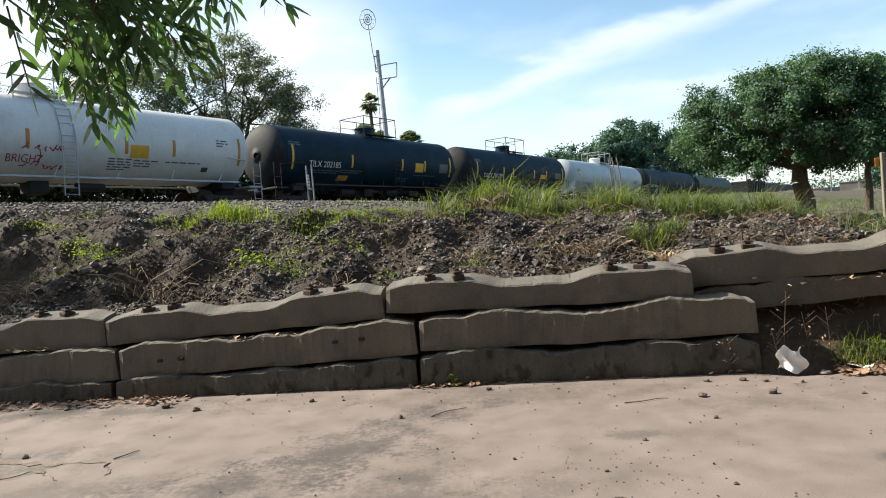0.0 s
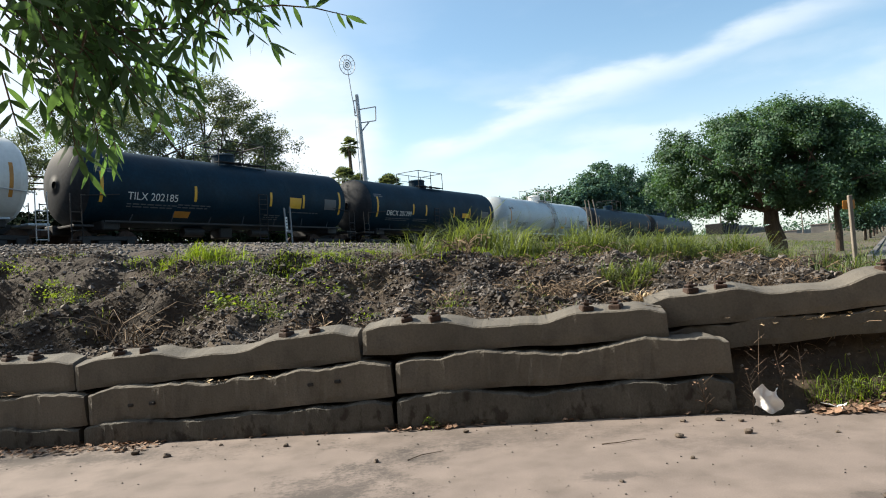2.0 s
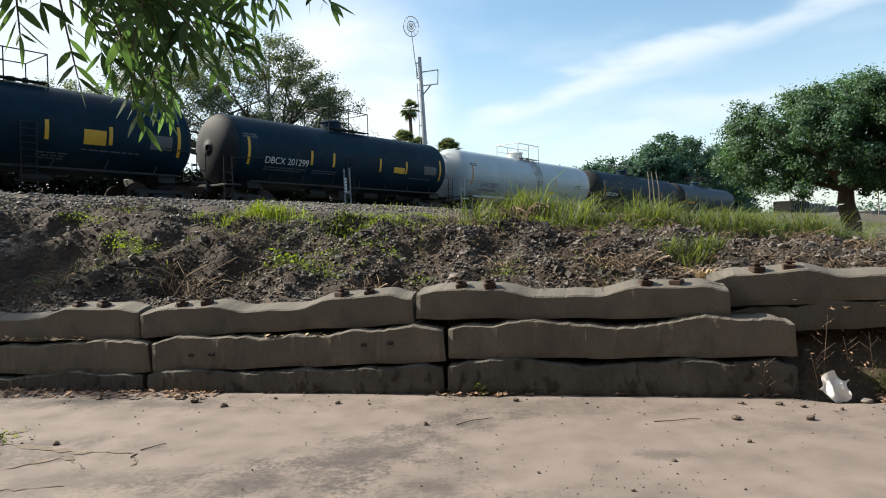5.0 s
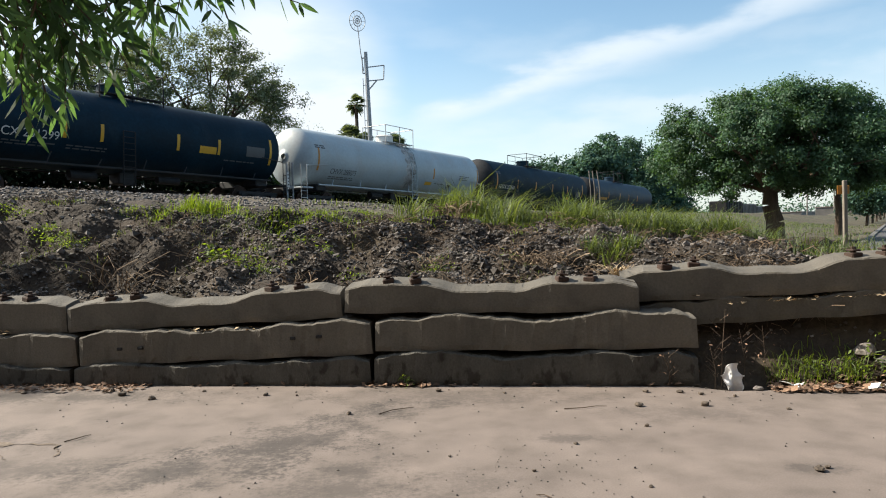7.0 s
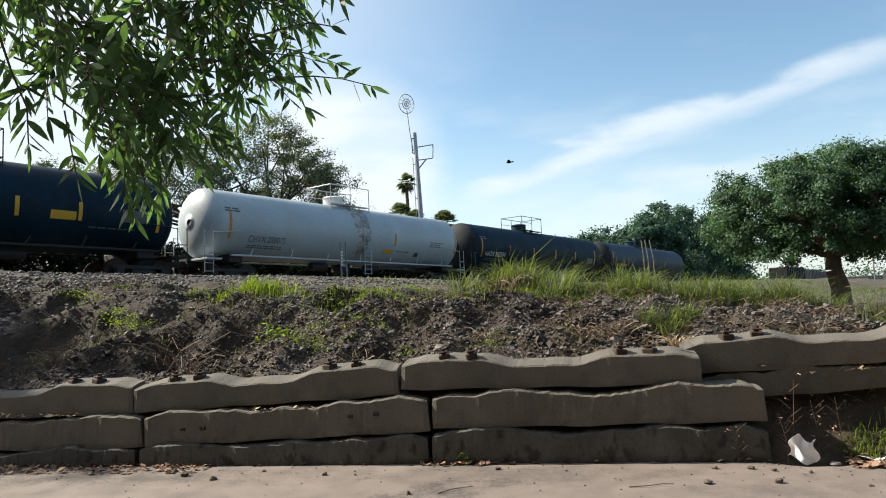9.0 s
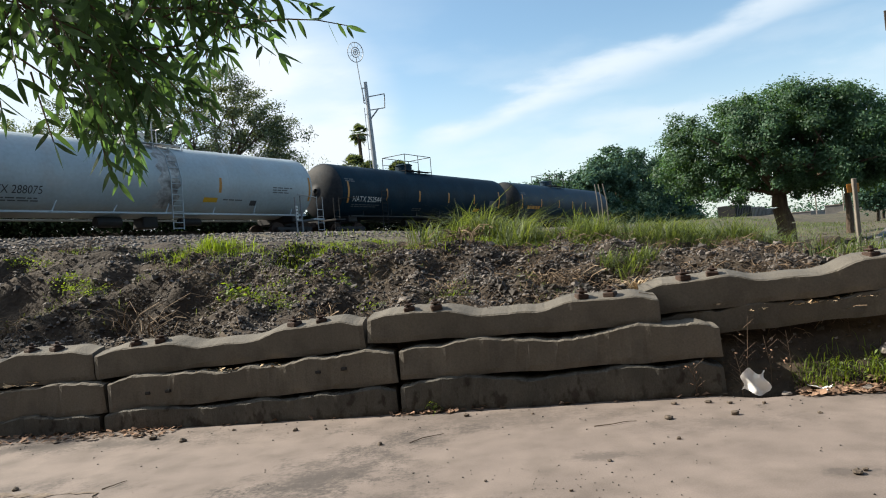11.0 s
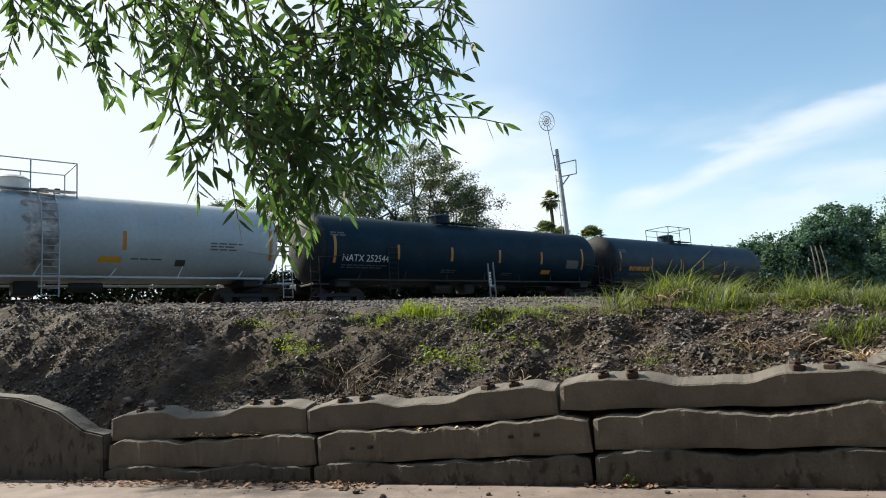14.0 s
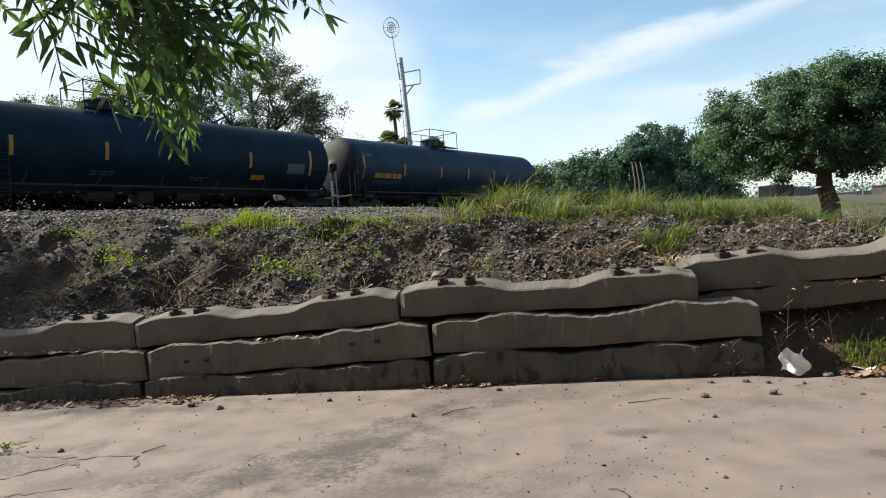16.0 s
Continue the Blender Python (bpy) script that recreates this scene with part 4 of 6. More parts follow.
# unseen tree, added out of view so that its shade lies on the bank
clumped_tree((-16.6, 11.5, gz(-16.6, 11.5)), 0, [((1.0, 0, 6.7), (1.4, 1.1, 0.9)), ((-0.6, 0.3, 7.1), (1.4, 1.1, 1.0)), ((0.2, -0.3, 7.8), (1.0, 0.9, 0.8))],
             52, 0.36, 60, 0.20, "leaf", "unseen tall leafy tree added to shade the railway bank", 6, trunk=(0.22, 4.6, 0.2), limbs=9)
# the airy tree behind the train
clumped_tree((-12.6, 44.0, 1.3), 16, [((0.2, 0, 11.0), (2.1, 2.4, 1.7)), ((2.6, 0, 9.6), (1.9, 2.2, 1.8)), ((4.0, 0, 8.0), (1.5, 2.0, 1.8)), ((-2.6, 0, 10.2), (2.2, 2.4, 2.1)), ((-5.2, 0, 9.4), (2.3, 2.4, 2.3)), ((0.0, 0, 7.2), (5.0, 3.0, 2.4)), ((-8.5, 1, 8.4), (2.6, 3, 2.6)), ((-12.5, 1, 7.8), (3.0, 3, 2.6))],
             430, 0.62, 150, 0.19, "leaf_grey", "tall airy tree with thin grey-green leaves", 5, trunk=(0.32, 4.0, 0.3), limbs=22, inner=0.35, aspect=2.6)
make_tree((-11.0, 42.5, 0.9), [((0, 0, 4.4), (2.6, 1.6, 1.9)), ((1.9, 0, 3.7), (1.4, 1.4, 1.7)), ((-2.5, 0, 4.2), (1.8, 1.4, 1.8)), ((0.8, -0.4, 5.4), (1.1, 1.0, 1.0))],
          0.24, 1100, 16, 0.26, "leaf", "dense dark green bush behind the railway line", 8, trunk_r=0.16, fork=1.5, limbs=9, shell=0.6, category="bush", name="tall_bush")
for x, y, h, seed in ((-5.5, 62, 10.2, 31), (-9.5, 60, 10.6, 32), (0.5, 74, 9.4, 33)):
    make_tree((x, y, 0.8), [((0, 0, h * 0.75), (2.0, 2, h * 0.18)), ((1.2, 0, h * 0.6), (1.8, 2, h * 0.2)), ((-1.2, 0, h * 0.6), (1.8, 2, h * 0.2))],
              0.22, 260, 6, 0.34, "leaf_grey", "thin scrubby tree behind the railway line", seed, trunk_r=0.12, fork=h * 0.4, limbs=12, shell=0.2, aspect=3.0)

# trees beyond the end of the line
FAR_TREES = ((12, 92, 9.2, 6, 1), (19.5, 95, 10.8, 5.4, 2), (26.5, 98, 13.2, 4.6, 3), (37.5, 113, 13.6, 5.4, 4), (42.5, 120, 11.0, 4.0, 5), (15.5, 84, 7.6, 5, 6), (28.8, 103, 7.8, 6.2, 7), (38.8, 112, 7.4, 5.2, 8), (8, 104, 9.6, 6, 9), (2, 112, 8.0, 6, 10), (23, 93, 11.0, 4.2, 11), (33, 107, 14.0, 4.8, 12))
for x, y, h, w, seed in FAR_TREES:
    rnd = random.Random(seed)
    lobes = [((0, 0, h * 0.55), (w * 0.75, w * 0.6, h * 0.38)), ((0, -1, h * 0.24), (w * 0.95, w * 0.5, h * 0.24))]
    for k in range(7):
        a_ = rnd.uniform(0, 6.283)
        lobes.append(((w * 0.65 * math.cos(a_), w * 0.4 * math.sin(a_) - 0.5, h * rnd.uniform(0.35, 0.86)), (w * 0.34, w * 0.3, h * rnd.uniform(0.12, 0.18))))
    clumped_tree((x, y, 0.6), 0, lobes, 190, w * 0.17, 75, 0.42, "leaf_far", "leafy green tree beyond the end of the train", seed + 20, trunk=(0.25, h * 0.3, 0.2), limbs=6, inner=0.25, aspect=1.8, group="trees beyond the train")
# street trees
for k, (a, h) in enumerate(((60, 3.1), (72, 3.6), (84, 4.0), (100, 4.6), (122, 5.4), (150, 6.4))):
    p = TD * a + TN * 1.9
    make_tree((p.x, p.y, gz(p.x, p.y)), [((0, 0, h * 0.68), (h * 0.5, h * 0.5, h * 0.28)), ((h * 0.25, 0, h * 0.58), (h * 0.35, h * 0.35, h * 0.22)), ((-h * 0.25, 0, h * 0.58), (h * 0.35, h * 0.35, h * 0.22))],
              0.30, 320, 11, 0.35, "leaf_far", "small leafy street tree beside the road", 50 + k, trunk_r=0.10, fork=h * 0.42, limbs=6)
for k, (a, h) in enumerate(((110, 6.5), (135, 7.5), (165, 8.5))):
    p = TD * a + TN * -12.0
    make_tree((p.x, p.y, gz(p.x, p.y)), [((0, 0, h * 0.6), (h * 0.6, h * 0.5, h * 0.36)), ((h * 0.3, 0, h * 0.45), (h * 0.5, h * 0.4, h * 0.3))],
              0.36, 380, 12, 0.45, "leaf_far", "large leafy tree across the road", 60 + k, trunk_r=0.2, fork=h * 0.3, limbs=6)


def make_scrub():
    """Low dark bushes along the far side of the track."""
    for k in range(26):
        rnd = random.Random(400 + k)
        s = -34 + k * 4.3
        p = TN * (TRACK_OFF + 5.6 + rnd.uniform(-0.5, 0.8)) + TD * s
        z = gz(p.x, p.y)
        h = rail_z(s) + 2.2 - z + rnd.uniform(-0.35, 0.3)
        root = empty("bush", Matrix.Translation((p.x, p.y, z)), label="low dark green bush behind the railway track", category="bush", group="bushes along the track")
        bm = bmesh.new()
        for _ in range(6):
            limb(bm, [(0, 0, -0.1), (rnd.uniform(-0.7, 0.7), rnd.uniform(-0.4, 0.4), h * 0.4), (rnd.uniform(-1.8, 1.8), rnd.uniform(-0.6, 0.6), h * 0.8)], 0.04, 0.012, 5)
        part("stems", bm, "bark", root)
        cs = [((rnd.uniform(-2.5, 2.5), rnd.gauss(0, 0.55), rnd.uniform(0.1, 1) ** 0.8 * h * 0.95), rnd.uniform(0.6, 1.3)) for _ in range(330)]
        vs, fs = leaf_cloud(cs, 13, 0.24, 0.26, rnd)
        o = raw("foliage", vs, fs, "scrub", root)
        root.rotation_euler = (0, 0, radians(90 - TRACK_AZ))


make_scrub()

# ---- track ----


def make_track():
    root = empty("railway_track", label="steel rails on sleepers in grey ballast", category="railway track", kind="structure")
    m = track_pose(20)
    for sy in (-0.7175, 0.7175):
        bm = bmesh.new()
        box(bm, -90, 160, sy - 0.035, sy + 0.035, -0.05, 0.0, 0.008)
        box(bm, -90, 160, sy - 0.009, sy + 0.009, -0.15, -0.05)
        box(bm, -90, 160, sy - 0.07, sy + 0.07, -0.17, -0.15)
        part("rail", bm, "rust", root, "brown steel rail").matrix_basis = m
    bm = bmesh.new()
    box(bm, -0.13, 0.13, -1.3, 1.3, -0.36, -0.17, 0.02)
    first = part("sleeper", bm, "tie", root)
    first.matrix_basis = m @ pose(-40, 0, 0)
    for k in range(1, 170):
        o = new("sleeper", first.data)
        o.parent = root
        o.matrix_basis = m @ pose(-40 + k * 0.62, 0, 0)


make_track()

# ---- stones, dry stems, grass and weeds on the bank ----


def pebbles(places, rnd):
    vs, fs = [], []
    base = [(1, 0, 0), (-1, 0, 0), (0, 1, 0), (0, -1, 0), (0, 0, 1), (0, 0, -1)]
    tri = [(0, 2, 4), (2, 1, 4), (1, 3, 4), (3, 0, 4), (2, 0, 5), (1, 2, 5), (3, 1, 5), (0, 3, 5)]
    for x, y, z, r in places:
        e = Euler((rnd.uniform(0, 6), rnd.uniform(0, 6), rnd.uniform(0, 6))).to_matrix()
        i = len(vs)
        for b in base:
            p = e @ (Vector(b) * rnd.uniform(0.65, 1.25))
            vs.append((x + p.x * r, y + p.y * r, z + p.z * r * 0.75))
        fs += [(i + a, i + b_, i + c) for a, b_, c in tri]
    return vs, fs


def at_wall(s, v):
    p = WALL_A + WD * s + WN * v
    return p.x, p.y


def scatter(n, rnd, s0, s1, v0, v1, keep=None):
    out = []
    while len(out) < n:
        s, v = rnd.uniform(s0, s1), v0 + (v1 - v0) * rnd.random()
        x, y = at_wall(s, v)
        if keep and rnd.random() > keep(s, v, x, y):
            continue
        out.append((x, y))
    return out


def patchy(x, y, f=1.6, seed=3.0, cut=0.0):
    return float(np.clip(0.5 + 0.9 * (lumps(x, y, f, seed) + 0.5 * lumps(x, y, f * 2.7, seed * 2)) - cut, 0.03, 1))


def lump_mesh(r, seed, squash=0.7):
    rn = random.Random(seed)
    bm = bmesh.new()
    bmesh.ops.create_icosphere(bm, subdivisions=2, radius=r)
    ph = [rn.uniform(0, 6) for _ in range(3)]
    for v in bm.verts:
        d = v.co / r
        k = 1 + 0.22 * math.sin(d.x * 3.1 + ph[0]) * math.cos(d.y * 2.7 + ph[1]) + 0.15 * math.sin(d.z * 4 + ph[2]) + rn.uniform(-0.05, 0.05)
        v.co = Vector((v.co.x * k * 1.15, v.co.y * k, v.co.z * k * squash))
    return bm


rnd = random.Random(77)
ps = scatter(21000, rnd, -9, 8.5, 0.27, 4.2, lambda s, v, x, y: patchy(x, y, 1.1, 1.0, -0.25) * (1.0 if s < 5.2 or v > 0.8 else 0.2))
ps += scatter(7000, rnd, 0.2, 7.2, 0.9, 3.6, lambda s, v, x, y: patchy(x, y, 1.4, 6.0, 0.1))
zs = ground_z([p[0] for p in ps], [p[1] for p in ps])
vs, fs = pebbles([(x, y, z + 0.006, (abs(rnd.gauss(0, 0.012)) + 0.011) * (1.8 if rnd.random() < 0.08 else 1.0)) for (x, y), z in zip(ps, zs)], rnd)
tagged(raw("bank_gravel", vs, fs, "gravel"), "loose grey and brown stones scattered on the bank", "gravel", kind="stuff")
ps = []
while len(ps) < 15000:
    q, a = rnd.uniform(8.5, 18.5), rnd.uniform(-8, 34)
    if rnd.random() < smooth01(q, 8.0, 13.0):
        p = TN * q + TD * a
        ps.append((p.x, p.y))
zs = ground_z([p[0] for p in ps], [p[1] for p in ps])
vs, fs = pebbles([(x, y, z + 0.01, abs(rnd.gauss(0, 0.015)) + 0.03) for (x, y), z in zip(ps, zs)], rnd)
tagged(raw("ballast", vs, fs, "ballast"), "grey crushed-stone ballast beside the track", "ballast", kind="stuff")
rn = random.Random(91)
ps = []
while len(ps) < 2600:
    q, a = rn.uniform(0.9, 5.0), rn.uniform(12, 27)
    p = TN * q + TD * a
    if rn.random() < patchy(p.x, p.y, 0.7, 2.0, 0.35):
        ps.append((p.x, p.y))
vs, fs = pebbles([(x, y, gz(x, y) + 0.01, abs(rn.gauss(0, 0.03)) + 0.02) for x, y in ps], rn)
tagged(raw("field_rubble", vs, fs, "gravel"), "stones and rubble on the rough ground beside the tree", "rubble", kind="stuff")
for k, (x, y, r) in enumerate(((11.4, 19.6, 0.55), (12.0, 20.4, 0.5), (10.6, 18.6, 0.4), (12.9, 21.6, 0.45))):
    o = part("earth_mound", lump_mesh(r, 700 + k, 0.5), "soil")
    o.matrix_basis = pose(x, y, gz(x, y) + r * 0.08, 0, 0, k * 50)
    tagged(o, "low mound of dark stony earth near the tree", "mound", "earth mounds")
# larger stones that stand out
LARGE = [(3.4, 7.7, 0.07), (3.6, 7.9, 0.06), (3.2, 7.5, 0.05), (4.0, 7.6, 0.06), (-8.1, 10.3, 0.07), (-4.9, 8.9, 0.05), (0.9, 9.0, 0.05), (0.2, 8.9, 0.05), (-0.6, 8.9, 0.05), (2.9, 8.1, 0.05), (-3.0, 7.2, 0.045), (-2.6, 7.0, 0.04), (-5.6, 7.9, 0.06), (-6.2, 8.0, 0.07), (-6.8, 8.3, 0.06), (1.2, 8.9, 0.06)]


for k, (x, y, r) in enumerate(LARGE):
    o = part("stone", lump_mesh(r, k), "gravel")
    o.location = (x, y, gz(x, y) + r * 0.4)
    tagged(o, "loose grey-brown stone lying on the bank", "stone", "stones on the bank")


def stems(places, rnd, h0, h1, r=0.004, droop=0.8):
    """Thin bent dry stalks as three-sided strips."""
    vs, fs = [], []
    for x, y, z in places:
        a, h = rnd.uniform(0, 6.283), rnd.uniform(h0, h1)
        l = h * rnd.uniform(0.3, 1.6) * droop
        w = r * rnd.uniform(0.7, 1.5)
        pts = [(0, 0, 0), (l * 0.3, rnd.uniform(-0.03, 0.03), h * 0.6), (l * 0.7, rnd.uniform(-0.06, 0.06), h * 0.9), (l, rnd.uniform(-0.1, 0.1), h * rnd.uniform(0.5, 1.0))]
        c, s_ = math.cos(a), math.sin(a)
        i = len(vs)
        for px, py, pz in pts:
            X, Y, Z = x + c * px - s_ * py, y + s_ * px + c * py, z + pz
            vs += [(X - s_ * w, Y + c * w, Z), (X + s_ * w, Y - c * w, Z), (X, Y, Z + w * 1.6)]
        for j in range(3):
            b = i + 3 * j
            fs += [(b, b + 1, b + 4, b + 3), (b + 1, b + 2, b + 5, b + 4), (b + 2, b, b + 3, b + 5)]
    return vs, fs


rnd = random.Random(5)
ps = scatter(3600, rnd, -7, 7.6, 0.28, 3.4, lambda s, v, x, y: patchy(x, y, 1.9, 5.0, 0.25) + 0.25 * (2.5 < s < 6.5))
zs = ground_z([p[0] for p in ps], [p[1] for p in ps])
vs, fs = stems([(x, y, z) for (x, y), z in zip(ps, zs)], rnd, 0.03, 0.18, 0.0026, 1.3)
tagged(raw("dry_stalks", vs, fs, "dry"), "dry brown stalks and straw on the bank", "dry grass", kind="stuff")


def make_dead_bush(x, y, n, h, seed, label="tangled dead brown bush on the bank"):
    rn = random.Random(seed)
    root = empty("dead_bush", Matrix.Translation((x, y, gz(x, y))), label=label, category="bush")
    vs, fs = stems([(rn.gauss(0, 0.12), rn.gauss(0, 0.10), 0) for _ in range(n)], rn, h * 0.4, h, 0.0045, 1.2)
    tagged(raw("brushwood", vs, fs, "dead_twig", root), kind="stuff")
    return root


for k, (x, y, n, h) in enumerate(((-3.3, 7.95, 16, 0.50), (-3.6, 8.2, 9, 0.42), (-3.0, 7.75, 12, 0.36), (-1.1, 6.75, 24, 0.2), (1.3, 7.5, 46, 0.26), (1.6, 7.3, 40, 0.24), (0.2, 7.2, 20, 0.2), (-5.0, 8.2, 20, 0.3), (3.9, 7.3, 14, 0.12), (0.6, 9.0, 40, 0.25))):
    make_dead_bush(x, y, n, h, 90 + k)
# the dry fan beside the sleeper joint
rn = random.Random(8)
root = empty("dry_tuft", Matrix.Translation((1.95, 6.15, gz(1.95, 6.15) + 0.08)), label="pale dry straw tuft spreading over a sleeper", category="dry grass")
vs, fs = blades(60, lambda: (rn.gauss(0, 0.02), rn.gauss(0, 0.02), 0, 1), 0.05, 0.15, 0.011, 3.4, rn)
tagged(raw("straw", vs, fs, "straw", root), kind="stuff")


def grass_patch(name, label, places, h0, h1, width, lean, per, spread, seed, material="grass", group="grass on the bank"):
    """One tuft for each place."""
    rn = random.Random(seed)
    for x, y, k in places:
        root = empty(name, Matrix.Translation((x, y, gz(x, y))), label=label, category="grass", group=group)
        z0 = gz(x, y)

        def where():
            dx, dy = rn.gauss(0, spread * k), rn.gauss(0, spread * k)
            return dx, dy, gz(x + dx, y + dy) - z0, k

        vs_, fs_ = blades(int(per * k), where, h0, h1, width, lean, rn)
        tagged(raw("grass", vs_, fs_, material, root), kind="stuff")


grass_patch("grass_tuft", "clump of long arching green grass on the bank", [(2.25, 7.35, 0.9), (2.45, 7.5, 1.0), (2.1, 7.6, 0.8)], 0.12, 0.32, 0.010, 2.4, 110, 0.07, 11)
rn = random.Random(21)
tall = []
for _ in range(95):
    s = rn.uniform(2.6, 7.6)
    x, y = at_wall(s, rn.uniform(3.5, 6.6))
    if patchy(x, y, 2.3, 5.0) > 0.22:
        tall.append((x, y, rn.uniform(0.5, 1.35)))
grass_patch("grass_tuft", "tall green grass clump along the top of the bank", tall, 0.16, 0.48, 0.009, 2.0, 115, 0.10, 12)
grass_patch("grass_tuft", "tall green grass clump along the top of the bank", [(0.05, 9.5, 0.9), (0.75, 10.6, 1.3), (0.9, 11.0, 1.2), (2.7, 11.6, 1.2), (1.6, 11.0, 1.1)], 0.24, 0.66, 0.010, 1.8, 120, 0.12, 13)
low = []
for _ in range(150):
    s = rn.uniform(-0.3, 5.2)
    x, y = at_wall(s, rn.uniform(2.8, 4.7))
    if patchy(x, y, 2.6, 1.0) > 0.45:
        low.append((x, y, rn.uniform(0.6, 1.1)))
for _ in range(26):
    s = rn.uniform(-3.4, -0.2)
    x, y = at_wall(s, rn.uniform(2.9, 4.6))
    low.append((x, y, rn.uniform(0.4, 0.8)))
grass_patch("grass_tuft", "short yellow-green grass tuft on the bench of the bank", low, 0.03, 0.12, 0.007, 1.3, 85, 0.15, 14, "weed")
slope = []
for _ in range(64):
    s = rn.uniform(-3.2, 5.0)
    x, y = at_wall(s, rn.uniform(0.9, 3.1))
    if patchy(x, y, 1.8, 7.0) > 0.4:
        slope.append((x, y, rn.uniform(0.4, 1.0)))
grass_patch("grass_tuft", "thin dull green and dry grass on the slope of the bank", slope, 0.03, 0.13, 0.006, 1.5, 60, 0.17, 19)
grass_patch("grass_tuft", "bright green grass clump on the ballast edge", [(-3.25, 9.55, 1.1), (-2.95, 9.6, 1.2), (-2.7, 9.65, 1.0)], 0.10, 0.28, 0.009, 0.9, 190, 0.14, 15, "weed")
grass_patch("grass_tuft", "dry green grass beside the sign post", [(at_wall(rn.uniform(7.0, 9.5), rn.uniform(1.2, 3.0)) + (rn.uniform(0.6, 1.0),)) for _ in range(26)], 0.12, 0.36, 0.008, 1.0, 80, 0.20, 16)
far_grass = []
for _ in range(300):
    a, q = rn.uniform(13, 60), rn.uniform(1.9, 12)
    p = TD * a + TN * q
    far_grass.append((p.x, p.y))
vs, fs = blades(9000, lambda: (lambda p: (p[0], p[1], gz(*p), 1))((lambda c: (c[0] + rn.gauss(0, 1.1), c[1] + rn.gauss(0, 1.1)))(rn.choice(far_grass))), 0.05, 0.20, 0.018, 1.2, rn)
tagged(raw("field_grass", vs, fs, "grass"), "rough green grass on the open ground", "grass", kind="stuff")


def make_weed(x, y, n, r, leaf, seed, label="small bright green leafy weed growing among stones", z=None, h=0.10):
    rn_ = random.Random(seed)
    z = gz(x, y) if z is None else z
    root = empty("weed", Matrix.Translation((x, y, z)), label=label, category="weed", group="weeds on the bank")
    cs = [((rn_.gauss(0, r), rn_.gauss(0, r), abs(rn_.gauss(0, h * 0.6)) + 0.02), 1) for _ in range(n)]
    vs_, fs_ = leaf_cloud(cs, 6, 0.03, leaf, rn_, aspect=1.8)
    raw("leaves", vs_, fs_, "weed", root)
    st = [(rn_.gauss(0, r * 0.5), rn_.gauss(0, r * 0.5), 0) for _ in range(8)]
    vs_, fs_ = stems(st, rn_, h * 0.6, h * 1.2, 0.003, 0.4)
    tagged(raw("stem_mass", vs_, fs_, "grass", root), kind="stuff")
    return root


WEEDS = [(-2.25, 8.05, 22, 0.07, 0.06), (-2.15, 8.15, 14, 0.06, 0.06), (-1.85, 7.72, 34, 0.12, 0.035), (-1.48, 7.45, 24, 0.10, 0.03), (-0.92, 7.82, 16, 0.06, 0.04), (-1.2, 8.1, 20, 0.15, 0.03), (-1.6, 8.2, 16, 0.12, 0.03), (-0.5, 7.2, 14, 0.10, 0.03),
         (-4.4, 8.95, 40, 0.16, 0.035), (-4.7, 9.2, 30, 0.16, 0.035), (-4.2, 8.6, 22, 0.12, 0.03), (-5.2, 9.6, 22, 0.12, 0.03), (-5.8, 9.9, 18, 0.10, 0.03), (1.15, 7.6, 14, 0.07, 0.04), (0.35, 7.1, 14, 0.08, 0.03), (-5.4, 8.5, 12, 0.08, 0.03), (3.3, 8.3, 18, 0.1, 0.03)]
for k, (x, y, n, r, lf) in enumerate(WEEDS):
    make_weed(x, y, n, r, lf, 200 + k)

# ---- foot of the wall and the paving ----
rnd = random.Random(17)


def flakes(places, rn, size):
    vs_, fs_ = [], []
    for x, y, z in places:
        a = rn.uniform(0, 6.283)
        L = size * rn.uniform(0.5, 1.4)
        w = L * rn.uniform(0.25, 0.5)
        c, s_ = math.cos(a), math.sin(a)
        i = len(vs_)
        up = rn.uniform(0.1, 0.7) * L
        vs_ += [(x - c * L / 2, y - s_ * L / 2, z), (x - s_ * w, y + c * w, z + up * 0.6), (x + c * L / 2, y + s_ * L / 2, z + up * rn.random()), (x + s_ * w, y - c * w, z + up * 0.3)]
        fs_ += [(i, i + 1, i + 2), (i, i + 2, i + 3)]
    return vs_, fs_


def foot(n, s0, s1, v0, v1, bias=2.0):
    out = []
    for _ in range(n):
        v = v1 + (v0 - v1) * rnd.random() ** bias
        x, y = at_wall(rnd.uniform(s0, s1), v)
        out.append((x, y, 0.006))
    return out


litter = foot(800, -3.4, 0.8, -0.36, 0.0, 1.2) + foot(260, -9, -3.0, -0.5, 0.2) + foot(160, 0.8, 5.6, -0.10, 0.0) + foot(130, 2.8, 3.4, -0.16, 0.0) + foot(1500, 6.1, 8.6, -0.30, 0.02, 1.0)
litter = [(x, y, max(gz(x, y), 0) + 0.01) for x, y, _ in litter]
vs, fs = flakes(litter, rnd, 0.055)
tagged(raw("leaf_litter", vs, fs, "leaflitter"), "brown dead leaves gathered along the foot of the wall", "dead leaves", kind="stuff")
grit = []
for _ in range(1200):
    x, y = rnd.uniform(-5, 5), rnd.uniform(2.4, 6.3)
    s, v = wall_sv(x, y)
    if v < (-0.03 if s < 5.7 else 0.1) and rnd.random() < 0.18 + 0.9 * math.exp(v / 0.45):
        grit.append((x, y, 0.004, rnd.uniform(0.003, 0.010)))
